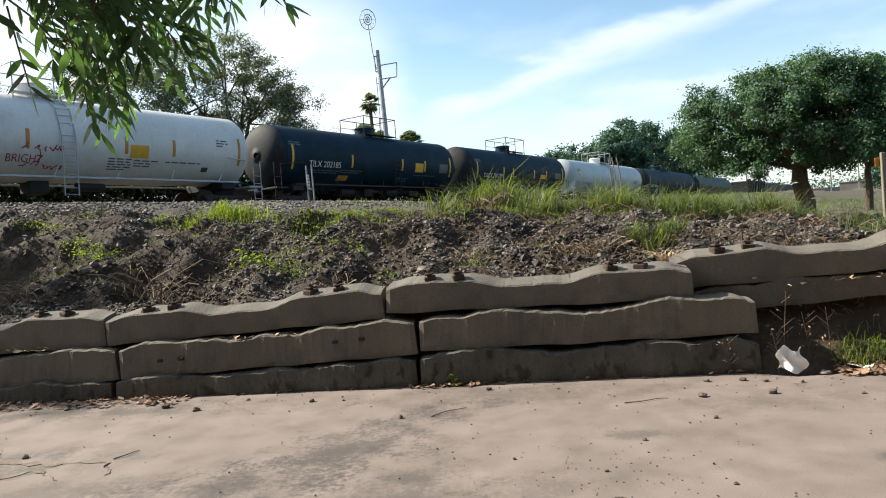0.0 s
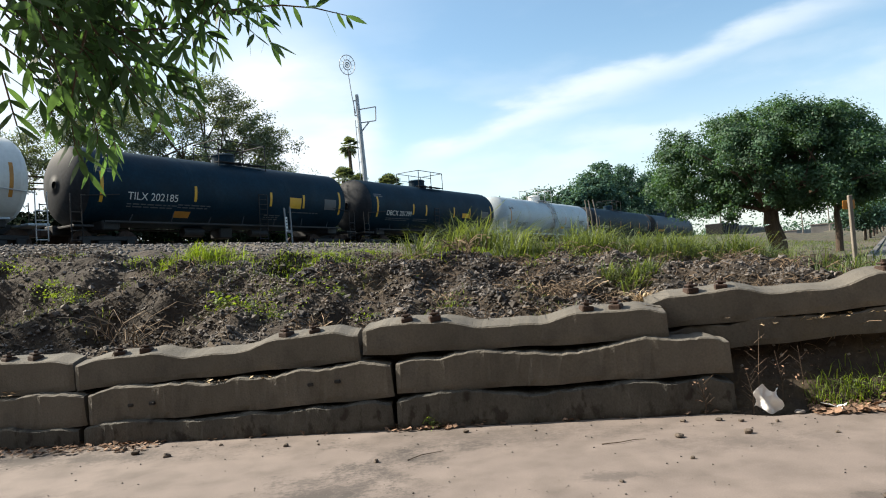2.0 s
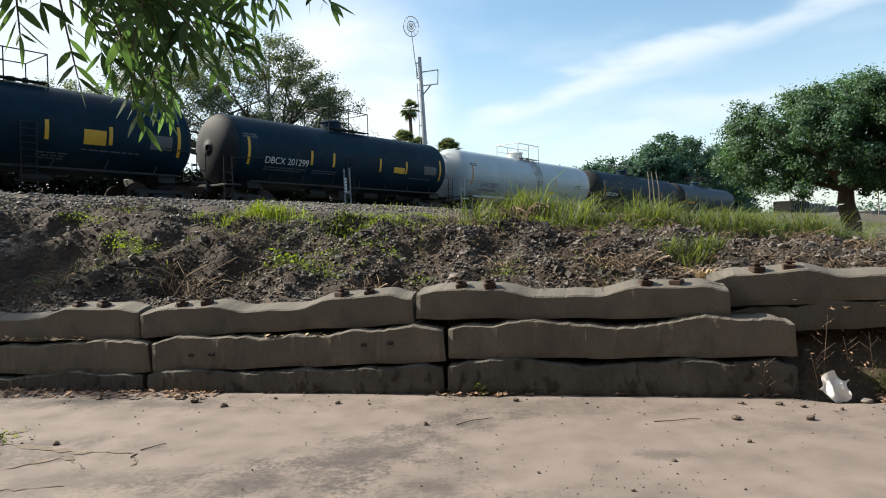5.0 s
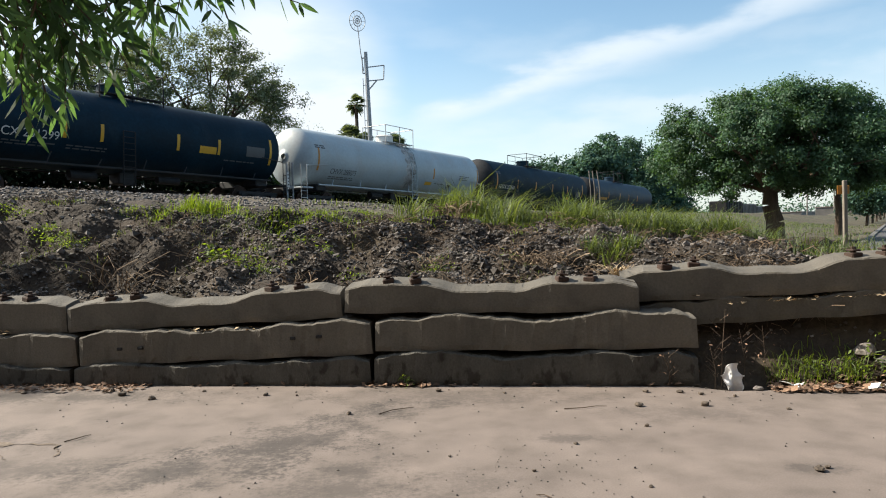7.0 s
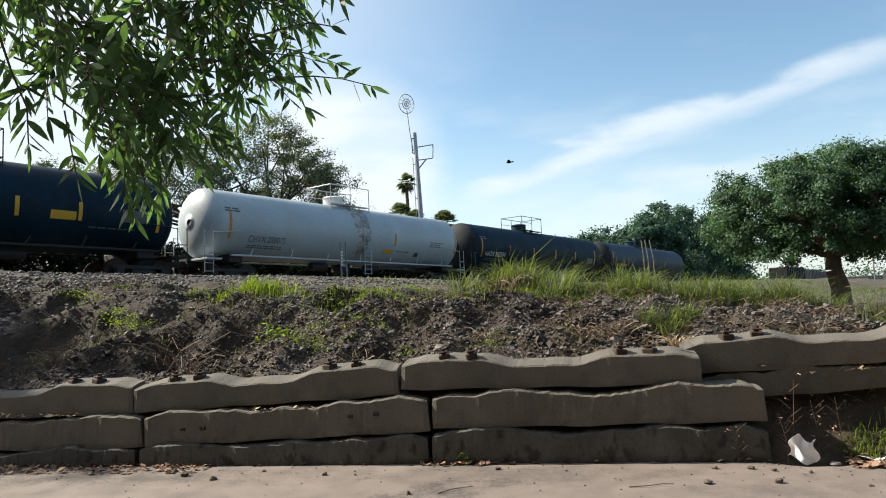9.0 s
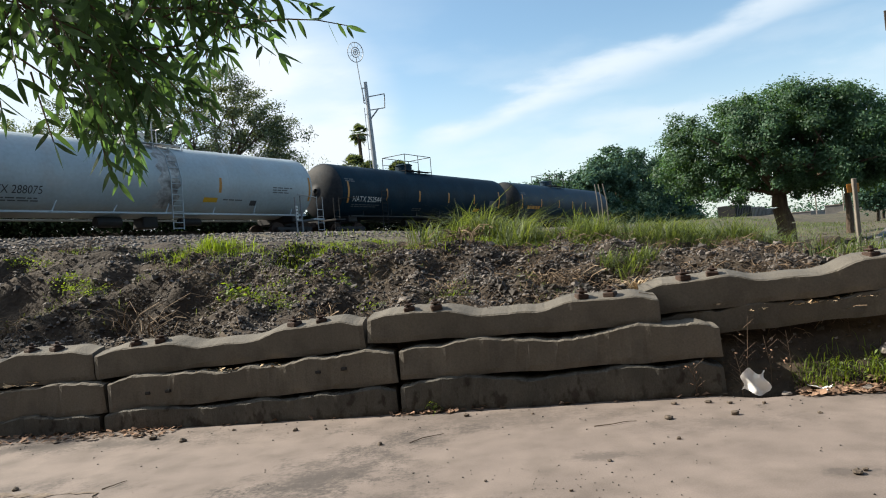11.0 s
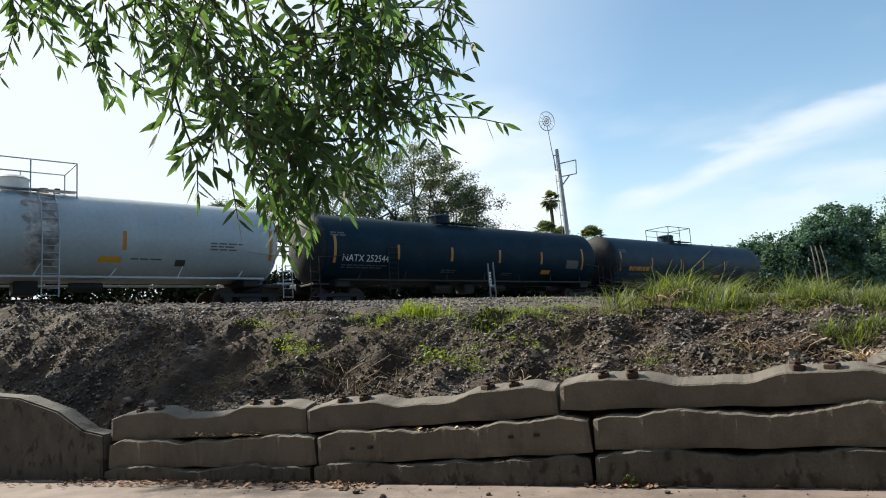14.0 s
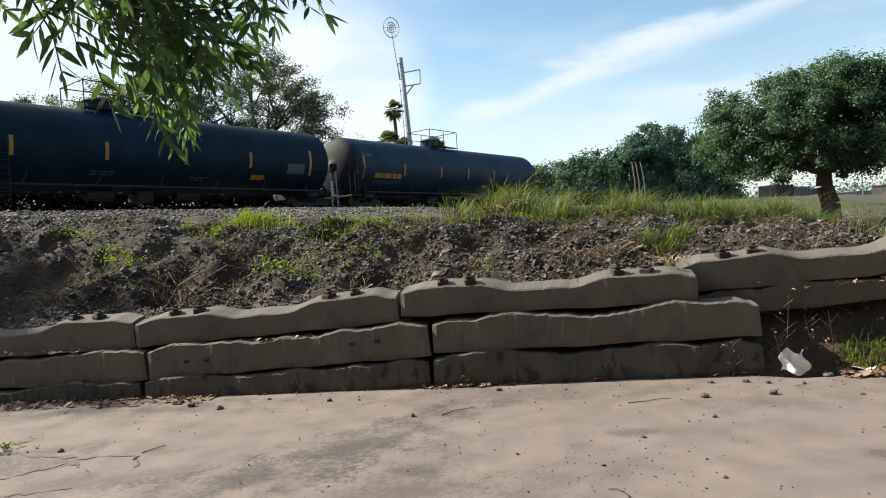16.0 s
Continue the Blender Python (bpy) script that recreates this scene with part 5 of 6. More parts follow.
for _ in range(420):
    k = rnd.gauss(0, 0.5)
    grit.append((-0.75 + 0.67 * k + rnd.gauss(0, 0.22), 4.25 + 0.74 * k + rnd.gauss(0, 0.22), 0.001, rnd.uniform(0.0015, 0.0032)))
for _ in range(130):
    grit.append((rnd.gauss(0.75, 0.4), rnd.gauss(3.6, 0.3), 0.002, rnd.uniform(0.002, 0.007)))
vs, fs = pebbles(grit, rnd)
tagged(raw("grit", vs, fs, "gravel"), "small stones and grit scattered on the paving", "grit", kind="stuff")
STONES = [(-2.436, 5.865, 0.042), (-2.117, 5.676, 0.036), (-0.401, 4.944, 0.026), (1.719, 4.843, 0.036), (2.18, 4.781, 0.036), (-1.165, 5.652, 0.028), (1.077, 4.037, 0.018), (1.614, 4.337, 0.02), (-2.952, 4.73, 0.03), (2.239, 3.418, 0.035), (2.15, 5.19, 0.03), (2.28, 5.1, 0.025), (0.27, 5.55, 0.03), (-3.4, 6.1, 0.03), (-0.9, 5.6, 0.016), (0.75, 3.6, 0.014), (0.3, 3.9, 0.013), (1.3, 3.3, 0.015), (2.7, 4.6, 0.018), (2.5, 5.0, 0.02), (3.0, 5.1, 0.02), (-2.6, 6.05, 0.03), (-1.75, 5.9, 0.02), (0.8, 5.4, 0.016), (2.3, 3.45, 0.02), (1.9, 5.25, 0.028)]
for k, (x, y, r) in enumerate(STONES):
    r *= 0.72
    o = part("pebble", lump_mesh(r, 300 + k, 0.75), "stone_dark")
    o.matrix_basis = pose(x, y, r * 0.5, 0, 0, k * 47)
    tagged(o, "small dark stone lying on the concrete paving", "stone", "stones on the paving")
for k, (x, y, L, a) in enumerate(((-0.05, 4.98, 0.3, 30), (1.33, 4.85, 0.32, 3), (0.2, 2.75, 0.3, -14), (-2.2, 4.6, 0.18, 50), (0.75, 3.2, 0.14, 120))):
    rn = random.Random(k)
    bm = bmesh.new()
    limb(bm, [(-L / 2, 0, 0), (-L * 0.1, rn.uniform(-0.03, 0.03), 0.006), (L * 0.25, rn.uniform(-0.02, 0.02), 0.004), (L / 2, 0.01, 0.0)], 0.004, 0.002, 5)
    o = part("twig", bm, "bark")
    o.matrix_basis = pose(x, y, 0.005, 0, 0, a)
    tagged(o, "thin dry twig lying on the paving", "twig", "twigs on the paving")


def crack(pts, w, seed):
    """A jagged narrow groove filled with dirt."""
    rn = random.Random(seed)
    vs_, fs_ = [], []
    P = []
    for (x0, y0), (x1, y1) in zip(pts[:-1], pts[1:]):
        for j in range(8):
            k = j / 8
            P.append((x0 + (x1 - x0) * k + rn.gauss(0, 0.012), y0 + (y1 - y0) * k + rn.gauss(0, 0.012)))
    P.append(pts[-1])
    for j, (x, y) in enumerate(P):
        ww = 1.6 * w * rn.choice((0.15, 0.3, 0.6, 1.0, 2.2)) * rn.uniform(0.6, 1.3)
        vs_ += [(x, y - ww, 0.004), (x, y + ww, 0.004)]
    for j in range(len(P) - 1):
        fs_.append((2 * j, 2 * j + 2, 2 * j + 3, 2 * j + 1))
    return raw("crack", vs_, fs_, "crack_dirt", pavement, "dirt-filled crack")


crack([(-3.9, 4.9), (-3.3, 4.75), (-2.75, 4.55), (-2.3, 4.5), (-2.15, 4.25)], 0.012, 1)
crack([(-3.6, 4.3), (-3.0, 4.2), (-2.7, 4.45), (-2.45, 4.2)], 0.010, 2)
crack([(-4.6, 5.1), (-4.0, 5.0), (-3.4, 5.1)], 0.010, 3)
crack([(-3.2, 4.0), (-2.8, 3.85), (-2.4, 3.9)], 0.008, 4)
make_weed(-3.45, 4.85, 12, 0.04, 0.03, 260, "tiny weed growing in a crack of the paving", 0.0, 0.05)
make_weed(0.0, 5.78, 5, 0.015, 0.03, 261, "small weed growing at the foot of the wall", 0.0, 0.09)

bits = []
for _ in range(170):
    s = rnd.choice((rnd.uniform(0.9, 2.2), rnd.uniform(5.9, 7.3), rnd.uniform(-1.9, -0.6)))
    x, y = at_wall(s, rnd.uniform(0.0, 0.07) + (0.3 if s > 5 else 0))
    zt = 0.665 if s > 5 else (0.475 if s < 0 else 0.475 + 0.025 * s)
    bits.append((x, y, zt + rnd.uniform(-0.01, 0.02) - (0.03 if 0 < s < 3 else 0)))
for _ in range(60):
    s = rnd.uniform(5.9, 7.5)
    x, y = at_wall(s, rnd.uniform(0.20, 0.30))
    bits.append((x, y, 0.625 + 0.045 * (s - 5.9)))
vs, fs = flakes(bits, rnd, 0.045)
tagged(raw("caught_litter", vs, fs, "straw"), "pale straw and scraps caught between the sleepers", "litter", kind="stuff")

# ---- concrete wing at the wall's end ----
bm = bmesh.new()
outline = [(-9.5, -0.1), (-3.0, -0.1), (-3.0, 0.52), (-3.35, 0.58), (-3.8, 0.82), (-4.5, 1.02), (-5.4, 1.10), (-9.5, 1.25)]
fr = [bm.verts.new((*at_wall(s, -0.02 if s > -4 else -0.05), z)) for s, z in outline]
bk = [bm.verts.new((*at_wall(s, 0.24), z)) for s, z in outline]
bm.faces.new(fr)
bm.faces.new(list(reversed(bk)))
for i in range(len(outline)):
    j = (i + 1) % len(outline)
    bm.faces.new((fr[j], fr[i], bk[i], bk[j]))
bmesh.ops.recalc_face_normals(bm, faces=bm.faces)
bmesh.ops.bevel(bm, geom=bm.edges[:], offset=0.02, segments=2, affect="EDGES")
# the dark concrete colour includes the shade lying on this wall
tagged(part("wing_wall", bm, "tie_low"), "stained concrete wing wall with a sloping top, darkened for shade", "wall", kind="structure")

# ---- rough corner with weeds, bag and block ----
for k, (s, v, n, r, lf) in enumerate(((6.5, 0.04, 8, 0.07, 0.04), (6.85, 0.06, 12, 0.08, 0.04), (7.1, 0.04, 14, 0.09, 0.045), (7.34, 0.04, 26, 0.10, 0.07), (7.62, 0.02, 34, 0.12, 0.08))):
    x, y = at_wall(s, v)
    make_weed(x, y, n, r, lf, 270 + k, "bright green broad-leaved weed at the foot of the bank", max(gz(x, y), 0.0), 0.20 if s > 7 else 0.12)
grass_patch("grass_tuft", "fresh green grass at the foot of the bank", [(*at_wall(6.25, 0.02), 0.8), (*at_wall(6.5, 0.05), 0.9), (*at_wall(6.8, 0.06), 0.9)], 0.06, 0.17, 0.006, 1.1, 130, 0.09, 18, "weed")
bm = bmesh.new()
box(bm, -0.20, 0.20, -0.10, 0.10, 0, 0.19, 0.012)
x, y = at_wall(7.42, 0.16)
o = part("concrete_block", bm, "pad")
o.matrix_basis = pose(x, y, gz(x, y) - 0.01, 0, 0, -4)
tagged(o, "pale concrete block half hidden by weeds", "concrete block")
for k, (s, v, r) in enumerate(((6.95, 0.2, 0.07), (7.05, 0.12, 0.06), (6.6, -0.16, 0.035), (6.0, -0.2, 0.03), (7.2, -0.14, 0.04))):
    x, y = at_wall(s, v)
    o = part("rubble", lump_mesh(r, 500 + k, 0.8), "gravel")
    o.matrix_basis = pose(x, y, max(gz(x, y), 0) + r * 0.4, 0, 0, k * 60)
    tagged(o, "broken piece of concrete among weeds", "rubble", "rubble at the bank")
for k, (s, v, h) in enumerate(((5.76, -0.06, 0.62), (5.95, 0.0, 0.42), (6.12, 0.05, 0.40), (5.70, -0.1, 0.34), (5.35, -0.08, 0.28))):
    x, y = at_wall(s, v)
    rn = random.Random(600 + k)
    root = empty("dry_stalk", Matrix.Translation((x, y, max(gz(x, y), 0))), label="dry leafless weed stalk at the wall's end", category="weed", group="dry stalks")
    bm = bmesh.new()
    limb(bm, [(0, 0, -0.02), (0.01, 0, h * 0.4), (rn.uniform(-0.05, 0.05), 0, h)], 0.005, 0.002, 5)
    for j in range(7):
        z = h * (0.25 + 0.1 * j)
        a = rn.uniform(0, 6.28)
        tw = bmesh.new()
        limb(tw, [(0, 0, z), (math.cos(a) * 0.08, math.sin(a) * 0.08, z + 0.07)], 0.003, 0.0015, 4)
        part("side_twig", tw, "bark", root)
    part("stem", bm, "bark", root)
    cs = [((rn.uniform(-0.09, 0.09), rn.uniform(-0.09, 0.09), h * rn.uniform(0.2, 1.0)), 1) for _ in range(7)]
    vs, fs = leaf_cloud(cs, 2, 0.02, 0.025, rn)
    raw("withered_leaves", vs, fs, "leaflitter", root)


def make_bag():
    """A crumpled sheet of thin plastic caught at one corner."""
    rn = random.Random(4)
    n = 12
    vs_, fs_ = [], []
    for side in (0.0, 0.035):
        for i in range(n + 1):
            for j in range(n + 1):
                u, w = i / n, j / n
                x = (u - 0.5) * 0.21 * (1 - 0.35 * w * (1 if side else 0.8)) + 0.02 * math.sin(w * 7)
                z = 0.02 + w * 0.165 - 0.05 * (u - 0.5) ** 2 + 0.03 * math.sin(u * 6 + 1)
                y = side * math.sin(math.pi * u) * math.sin(math.pi * (0.15 + 0.85 * w)) + 0.022 * math.sin(u * 9 + w * 5) + rn.uniform(-0.006, 0.006)
                vs_.append((x, y, z))
    m = (n + 1) ** 2
    for b in (0, m):
        for i in range(n):
            for j in range(n):
                a = b + i * (n + 1) + j
                fs_.append((a, a + 1, a + n + 2, a + n + 1))
    o = raw("plastic_bag", vs_, fs_, "bag", smooth=True)
    return tagged(o, "crumpled white plastic bag fluttering beside dry stalks", "plastic bag")


BAG_AT = (2.54, 5.22, max(gz(2.54, 5.22), 0) + 0.02)
bag = make_bag()
for k, (s, v, a) in enumerate(((6.3, -0.14, 10), (6.9, -0.2, 60), (7.2, -0.16, 150))):
    x, y = at_wall(s, v)
    vs, fs = flakes([(rnd.gauss(0, 0.04), rnd.gauss(0, 0.03), 0.01) for _ in range(7)], rnd, 0.09)
    o = raw("paper_scrap", vs, fs, "bag")
    o.matrix_basis = pose(x, y, max(gz(x, y), 0) + 0.005, 0, 0, a)
    tagged(o, "torn white scrap of paper and plastic litter", "litter", "litter")

# ---- mast and palms behind the train ----


def make_mast():
    root = empty("radio_mast", Matrix.Translation((-3.98, 60, 0.6)), label="slender grey steel mast with a round grid antenna", category="mast")
    bm = bmesh.new()
    limb(bm, [(0, 0, -0.6), (0, 0, 9.0), (-0.13, 0, 15.8)], 0.26, 0.15, 10)
    part("pole", bm, "mast_steel", root)
    bm = bmesh.new()
    limb(bm, [(-0.35, 0, 14.2), (-0.55, 0, 15.8), (-0.72, 0, 18.0)], 0.045, 0.035, 6)
    part("rod", bm, "mast_steel", root)
    bm = bmesh.new()
    pipe(bm, [(-0.1, 0, 13.35), (1.32, 0, 13.45), (1.40, 0, 14.65), (-0.12, 0, 14.5)], 0.05, 6)
    tube(bm, (-0.05, 0, 12.5), (0.75, 0, 13.4), 0.06)
    part("bracket", bm, "mast_steel", root)
    bm = bmesh.new()
    pipe(bm, [(-0.42, 0, 14.0), (-0.10, 0, 14.0), (-0.10, 0, 15.3), (-0.45, 0, 15.3), (-0.42, 0, 14.0)], 0.05, 6)
    part("clamp_frame", bm, "mast_steel", root)
    bm = bmesh.new()
    limb(bm, [(-0.35, 0, 4), (-0.38, 0, 9), (-0.42, 0, 13.6)], 0.03, 0.03, 5)
    for z in (7.5, 10.0, 13.0):
        tube(bm, (-0.4, 0, z), (0, 0, z), 0.03)
    part("cable", bm, "mast_steel", root, "dark feed cable")
    bm = bmesh.new()
    c = Vector((-0.72, -0.1, 18.4))
    for r in (0.82, 0.42, 0.22):
        P = [c + Vector((0.78 * r * math.cos(k * 0.2618), 0.3 * r * math.cos(k * 0.2618), r * 1.05 * math.sin(k * 0.2618))) for k in range(25)]
        pipe(bm, P, 0.035 if r > 0.8 else 0.04, 5)
    for k in range(12):
        a = k * 0.5236
        tube(bm, c, c + Vector((0.78 * 0.82 * math.cos(a), 0.3 * 0.82 * math.cos(a), 0.86 * math.sin(a))), 0.014, seg=4)
    part("antenna", bm, "mast_steel", root, "round wire grid antenna")


make_mast()


def make_palm(x, y, z0, h, r, fronds, seed, fan=1.0):
    rn = random.Random(seed)
    root = empty("palm_tree", Matrix.Translation((x, y, z0)), label="fan palm with a rough trunk behind the railway", category="palm tree", group="palms")
    bm = bmesh.new()
    limb(bm, [(0, 0, -0.3), (0.1, 0, h * 0.5), (0, 0, h)], 0.28, 0.2, 8)
    part("trunk", bm, "bark", root)
    for k in range(fronds):
        a, e = rn.uniform(0, 6.283), rn.gauss(0.35, 0.65)
        d = Vector((math.cos(a) * math.cos(e), math.sin(a) * math.cos(e), math.sin(e)))
        side = d.cross(Vector((0, 0, 1))).normalized()
        up = side.cross(d)
        vs_, fs_ = [], []
        hub = d * r * 0.45
        for j in range(15):
            b = (j - 7) / 7 * 1.15
            L = r * 0.75 * (1 - 0.25 * abs(b))
            dd = (d * math.cos(b) + side * math.sin(b)).normalized()
            w = dd.cross(up).normalized() * 0.055 * r
            tip = hub + dd * L - Vector((0, 0, 0.22 * L))
            i = len(vs_)
            vs_ += [tuple(hub), tuple(hub + dd * L * 0.55 + w), tuple(tip), tuple(hub + dd * L * 0.55 - w)]
            fs_.append((i, i + 1, i + 2, i + 3))
        i = len(vs_)
        vs_ += [(0, 0, 0), tuple(hub + up * 0.03), tuple(hub - up * 0.03)]
        fs_.append((i, i + 1, i + 2))
        o = raw("frond", vs_, fs_, "leaf_grey", root)
        o.location = (0, 0, h)


make_palm(-7.45, 87, 0.5, 16.3, 1.35, 34, 1)
make_palm(-7.3, 75, 0.5, 10.7, 1.45, 44, 2)
make_palm(-2.45, 75, 0.5, 9.5, 1.5, 44, 3)
make_palm(-5.9, 77, 0.5, 10.2, 1.4, 44, 4)
for k, (x, y) in enumerate(((13.6, 55.0), (14.0, 55.3), (14.35, 55.1))):
    bm = bmesh.new()
    limb(bm, [(0, 0, -0.3), (0, 0, 2.5), (-0.1 - 0.05 * k, 0, 4.4 - gz(x, y) + 1.0)], 0.05, 0.04, 6)
    o = part("marker_pole", bm, "wood_post")
    o.location = (x, y, gz(x, y))
    tagged(o, "thin pale pole standing beside the railway", "pole", "poles beside the railway")



def make_trackside_marker():
    """Two thin pale posts with a lettered board, beside the near rail."""
    x, y = -5.65, 31.4
    z = gz(x, y)
    root = empty("trackside_marker", pose(x, y, z, 0, 0, 55), label="thin pale trackside marker with a white lettered board", category="marker")
    for dx in (-0.17, 0.17):
        bm = bmesh.new()
        box(bm, dx - 0.03, dx + 0.03, -0.03, 0.03, -0.3, 4.4 - z + (0.06 if dx > 0 else 0), 0.006)
        part("post", bm, "marker_paint", root)
    bm = bmesh.new()
    box(bm, -0.14, 0.12, -0.045, -0.03, 3.3 - z, 3.42 - z, 0.004)
    part("crosspiece", bm, "marker_paint", root)
    bm = bmesh.new()
    box(bm, -0.22, -0.08, -0.06, -0.045, 3.35 - z, 4.0 - z, 0.006)
    board = part("board", bm, "lettering", root, "white board")
    for k in range(4):
        bm = bmesh.new()
        zz = 3.43 - z + 0.145 * k
        box(bm, -0.19, -0.11, -0.066, -0.062, zz, zz + 0.05)
        part("sign_bar", bm, "dark_letter", board)


make_trackside_marker()

# ---- road, signs and distance ----


def strip(name, q0, q1, a0, a1, z, material, label, category, thick=0.12):
    bm = bmesh.new()
    P = [TN * q0 + TD * a0, TN * q1 + TD * a0, TN * q1 + TD * a1, TN * q0 + TD * a1]
    top = [bm.verts.new((p.x, p.y, z)) for p in P]
    bot = [bm.verts.new((p.x, p.y, z - thick)) for p in P]
    bm.faces.new(top)
    bm.faces.new(list(reversed(bot)))
    for i in range(4):
        j = (i + 1) % 4
        bm.faces.new((top[j], top[i], bot[i], bot[j]))
    bmesh.ops.recalc_face_normals(bm, faces=bm.faces)
    return tagged(part(name, bm, material), label, category, kind="structure")


strip("road", 0.6, -9.5, 15, 900, 0.45, "asphalt", "straight grey asphalt street", "road")
strip("kerb", 0.78, 0.62, 24, 300, 0.50, "shed", "pale concrete kerb along the street", "kerb", 0.2)
strip("kerb_far", -9.52, -9.7, 15, 300, 0.53, "pad", "pale concrete kerb along the street", "kerb", 0.2)


def make_post():
    root = empty("sign_post", Matrix.Translation((8.89, 14.0, gz(8.89, 14.0))), label="weathered wooden post with a small orange plate", category="post")
    bm = bmesh.new()
    box(bm, -0.04, 0.04, -0.035, 0.035, -0.3, 2.03 - gz(8.89, 14.0), 0.010)
    part("post", bm, "wood_post", root)
    bm = bmesh.new()
    zt = 2.03 - gz(8.89, 14.0)
    box(bm, -0.13, 0.13, 0.045, 0.06, zt - 0.28, zt - 0.10, 0.006)
    part("plate", bm, "orange", root, "faded orange plate")


make_post()


def make_street_sign():
    x, y = 4.58, 5.74
    z = gz(x, y)
    root = empty("street_sign", Matrix.Translation((x, y, z)), label="brown street name sign on a rusty pole", category="street sign")
    bm = bmesh.new()
    tube(bm, (0, 0, -0.3), (0, 0, 3.19 - z), 0.024, seg=10)
    part("pole", bm, "rust", root)
    bm = bmesh.new()
    box(bm, -0.31, 0.31, -0.044, -0.030, 2.935 - z, 3.115 - z, 0.005)
    plate = part("plate", bm, "sign", root, "dark brown sign plate")
    plate.matrix_basis = pose(0, 0, 0, 0, 0, -34)
    words("lettering", "CALLE", 0.11, "sign_letter", plate, pose(-0.13, -0.047, 2.985 - z, 90, 0, 0))
    bm = bmesh.new()
    box(bm, 0.10, 0.30, -0.049, -0.045, 2.99 - z, 3.06 - z)
    part("name_bar", bm, "sign_letter", plate)


make_street_sign()


def make_power_pole(a, q, h, seed):
    p = TD * a + TN * q
    root = empty("utility_pole", Matrix.Translation((p.x, p.y, gz(p.x, p.y))), label="grey utility pole with a crossarm in the distance", category="utility pole", group="utility poles")
    bm = bmesh.new()
    tube(bm, (0, 0, -0.5), (0, 0, h), 0.14, 0.09, 8)
    part("pole", bm, "wood_post", root)
    for z in (h - 0.4, h - 1.3):
        bm = bmesh.new()
        box(bm, -0.9, 0.9, -0.06, 0.06, z - 0.06, z + 0.06)
        part("crossarm", bm, "wood_post", root)


for k in range(7):
    make_power_pole(70 + 34 * k, -11.0, 9.5, k)
for k in range(4):
    make_power_pole(70 + 34 * k, 2.2, 6.0, k)
for k, (x, y, h) in enumerate(((66, 150, 9), (70, 155, 10), (73, 160, 9), (77, 150, 11), (84, 150, 9.5), (62, 165, 10), (93, 155, 10))):
    bm = bmesh.new()
    tube(bm, (0, 0, -0.5), (0, 0, h), 0.16, 0.1, 6)
    box(bm, -0.8, 0.8, -0.08, 0.08, h - 0.9, h - 0.75)
    o = part("yard_pole", bm, "wood_post")
    o.location = (x, y, gz(x, y))
    tagged(o, "distant pole in the railway yard", "pole", "poles in the yard")


def make_far_wagon(x, y, turn, L, h, material):
    root = empty("freight_wagon", pose(x, y, gz(x, y), 0, 0, turn), label="old grey freight wagon standing far off", category="freight wagon", group="standing wagons")
    bm = bmesh.new()
    box(bm, -L / 2, L / 2, -1.4, 1.4, 1.0, h, 0.12)
    part("body", bm, material, root)
    for k in range(10):
        bm = bmesh.new()
        xx = -L / 2 + 0.6 + k * (L - 1.2) / 9
        box(bm, xx - 0.07, xx + 0.07, -1.5, 1.5, 1.05, h - 0.1)
        part("rib", bm, material, root)
    bm = bmesh.new()
    box(bm, -L / 2 + 0.2, L / 2 - 0.2, -0.5, 0.5, 0.6, 1.0, 0.03)
    part("frame", bm, "underframe", root)
    for k, xx in enumerate((-L / 2 + 1.5, -L / 2 + 3.2, L / 2 - 3.2, L / 2 - 1.5)):
        bm = bmesh.new()
        for sy in (-0.75, 0.75):
            tube(bm, (xx, sy - 0.06, 0.46), (xx, sy + 0.06, 0.46), 0.46, seg=16)
        tube(bm, (xx, -0.75, 0.46), (xx, 0.75, 0.46), 0.08, seg=8)
        part("wheelset", bm, "rust", root)


for k in range(4):
    p = TD * (128 + 14.2 * k) + TN * 25
    make_far_wagon(p.x, p.y, 90 - TRACK_AZ, 13.5, 4.2, "shed" if k else "underframe")


def make_car(a, q, colour, label, high=False):
    p = TD * a + TN * q
    root = empty("truck" if high else "car", pose(p.x, p.y, 0.45, 0, 0, 90 - TRACK_AZ), label=label, category="truck" if high else "car")
    bm = bmesh.new()
    L, W = (6.5, 2.3) if high else (4.4, 1.75)
    box(bm, -L / 2, L / 2, -W / 2, W / 2, 0.35, 0.95, 0.12)
    if high:
        box(bm, -L / 2 + 0.05, L / 2 - 1.9, -W / 2, W / 2, 0.9, 3.1, 0.06)
        box(bm, L / 2 - 1.8, L / 2 - 0.1, -W / 2 + 0.05, W / 2 - 0.05, 0.9, 2.3, 0.15)
    part("body", bm, colour, root)
    if not high:
        bm = bmesh.new()
        vs_ = box(bm, -1.3, 1.2, -W / 2 + 0.1, W / 2 - 0.1, 0.93, 1.45)
        for v in bm.verts:
            if v.co.z > 1.2:
                v.co.x *= 0.72
                v.co.y *= 0.85
        part("cabin", bm, "glass", root, "dark glazed cabin")
        bm = bmesh.new()
        box(bm, -0.9, 0.8, -W / 2 + 0.22, W / 2 - 0.22, 1.44, 1.49, 0.02)
        part("roof", bm, colour, root)
    for sx in (-1, 1):
        for sy in (-1, 1):
            bm = bmesh.new()
            tube(bm, (sx * L * 0.31, sy * (W / 2 - 0.1), 0.32), (sx * L * 0.31, sy * (W / 2 + 0.04), 0.32), 0.32, seg=16)
            part("wheel", bm, "tyre", root)
    return root


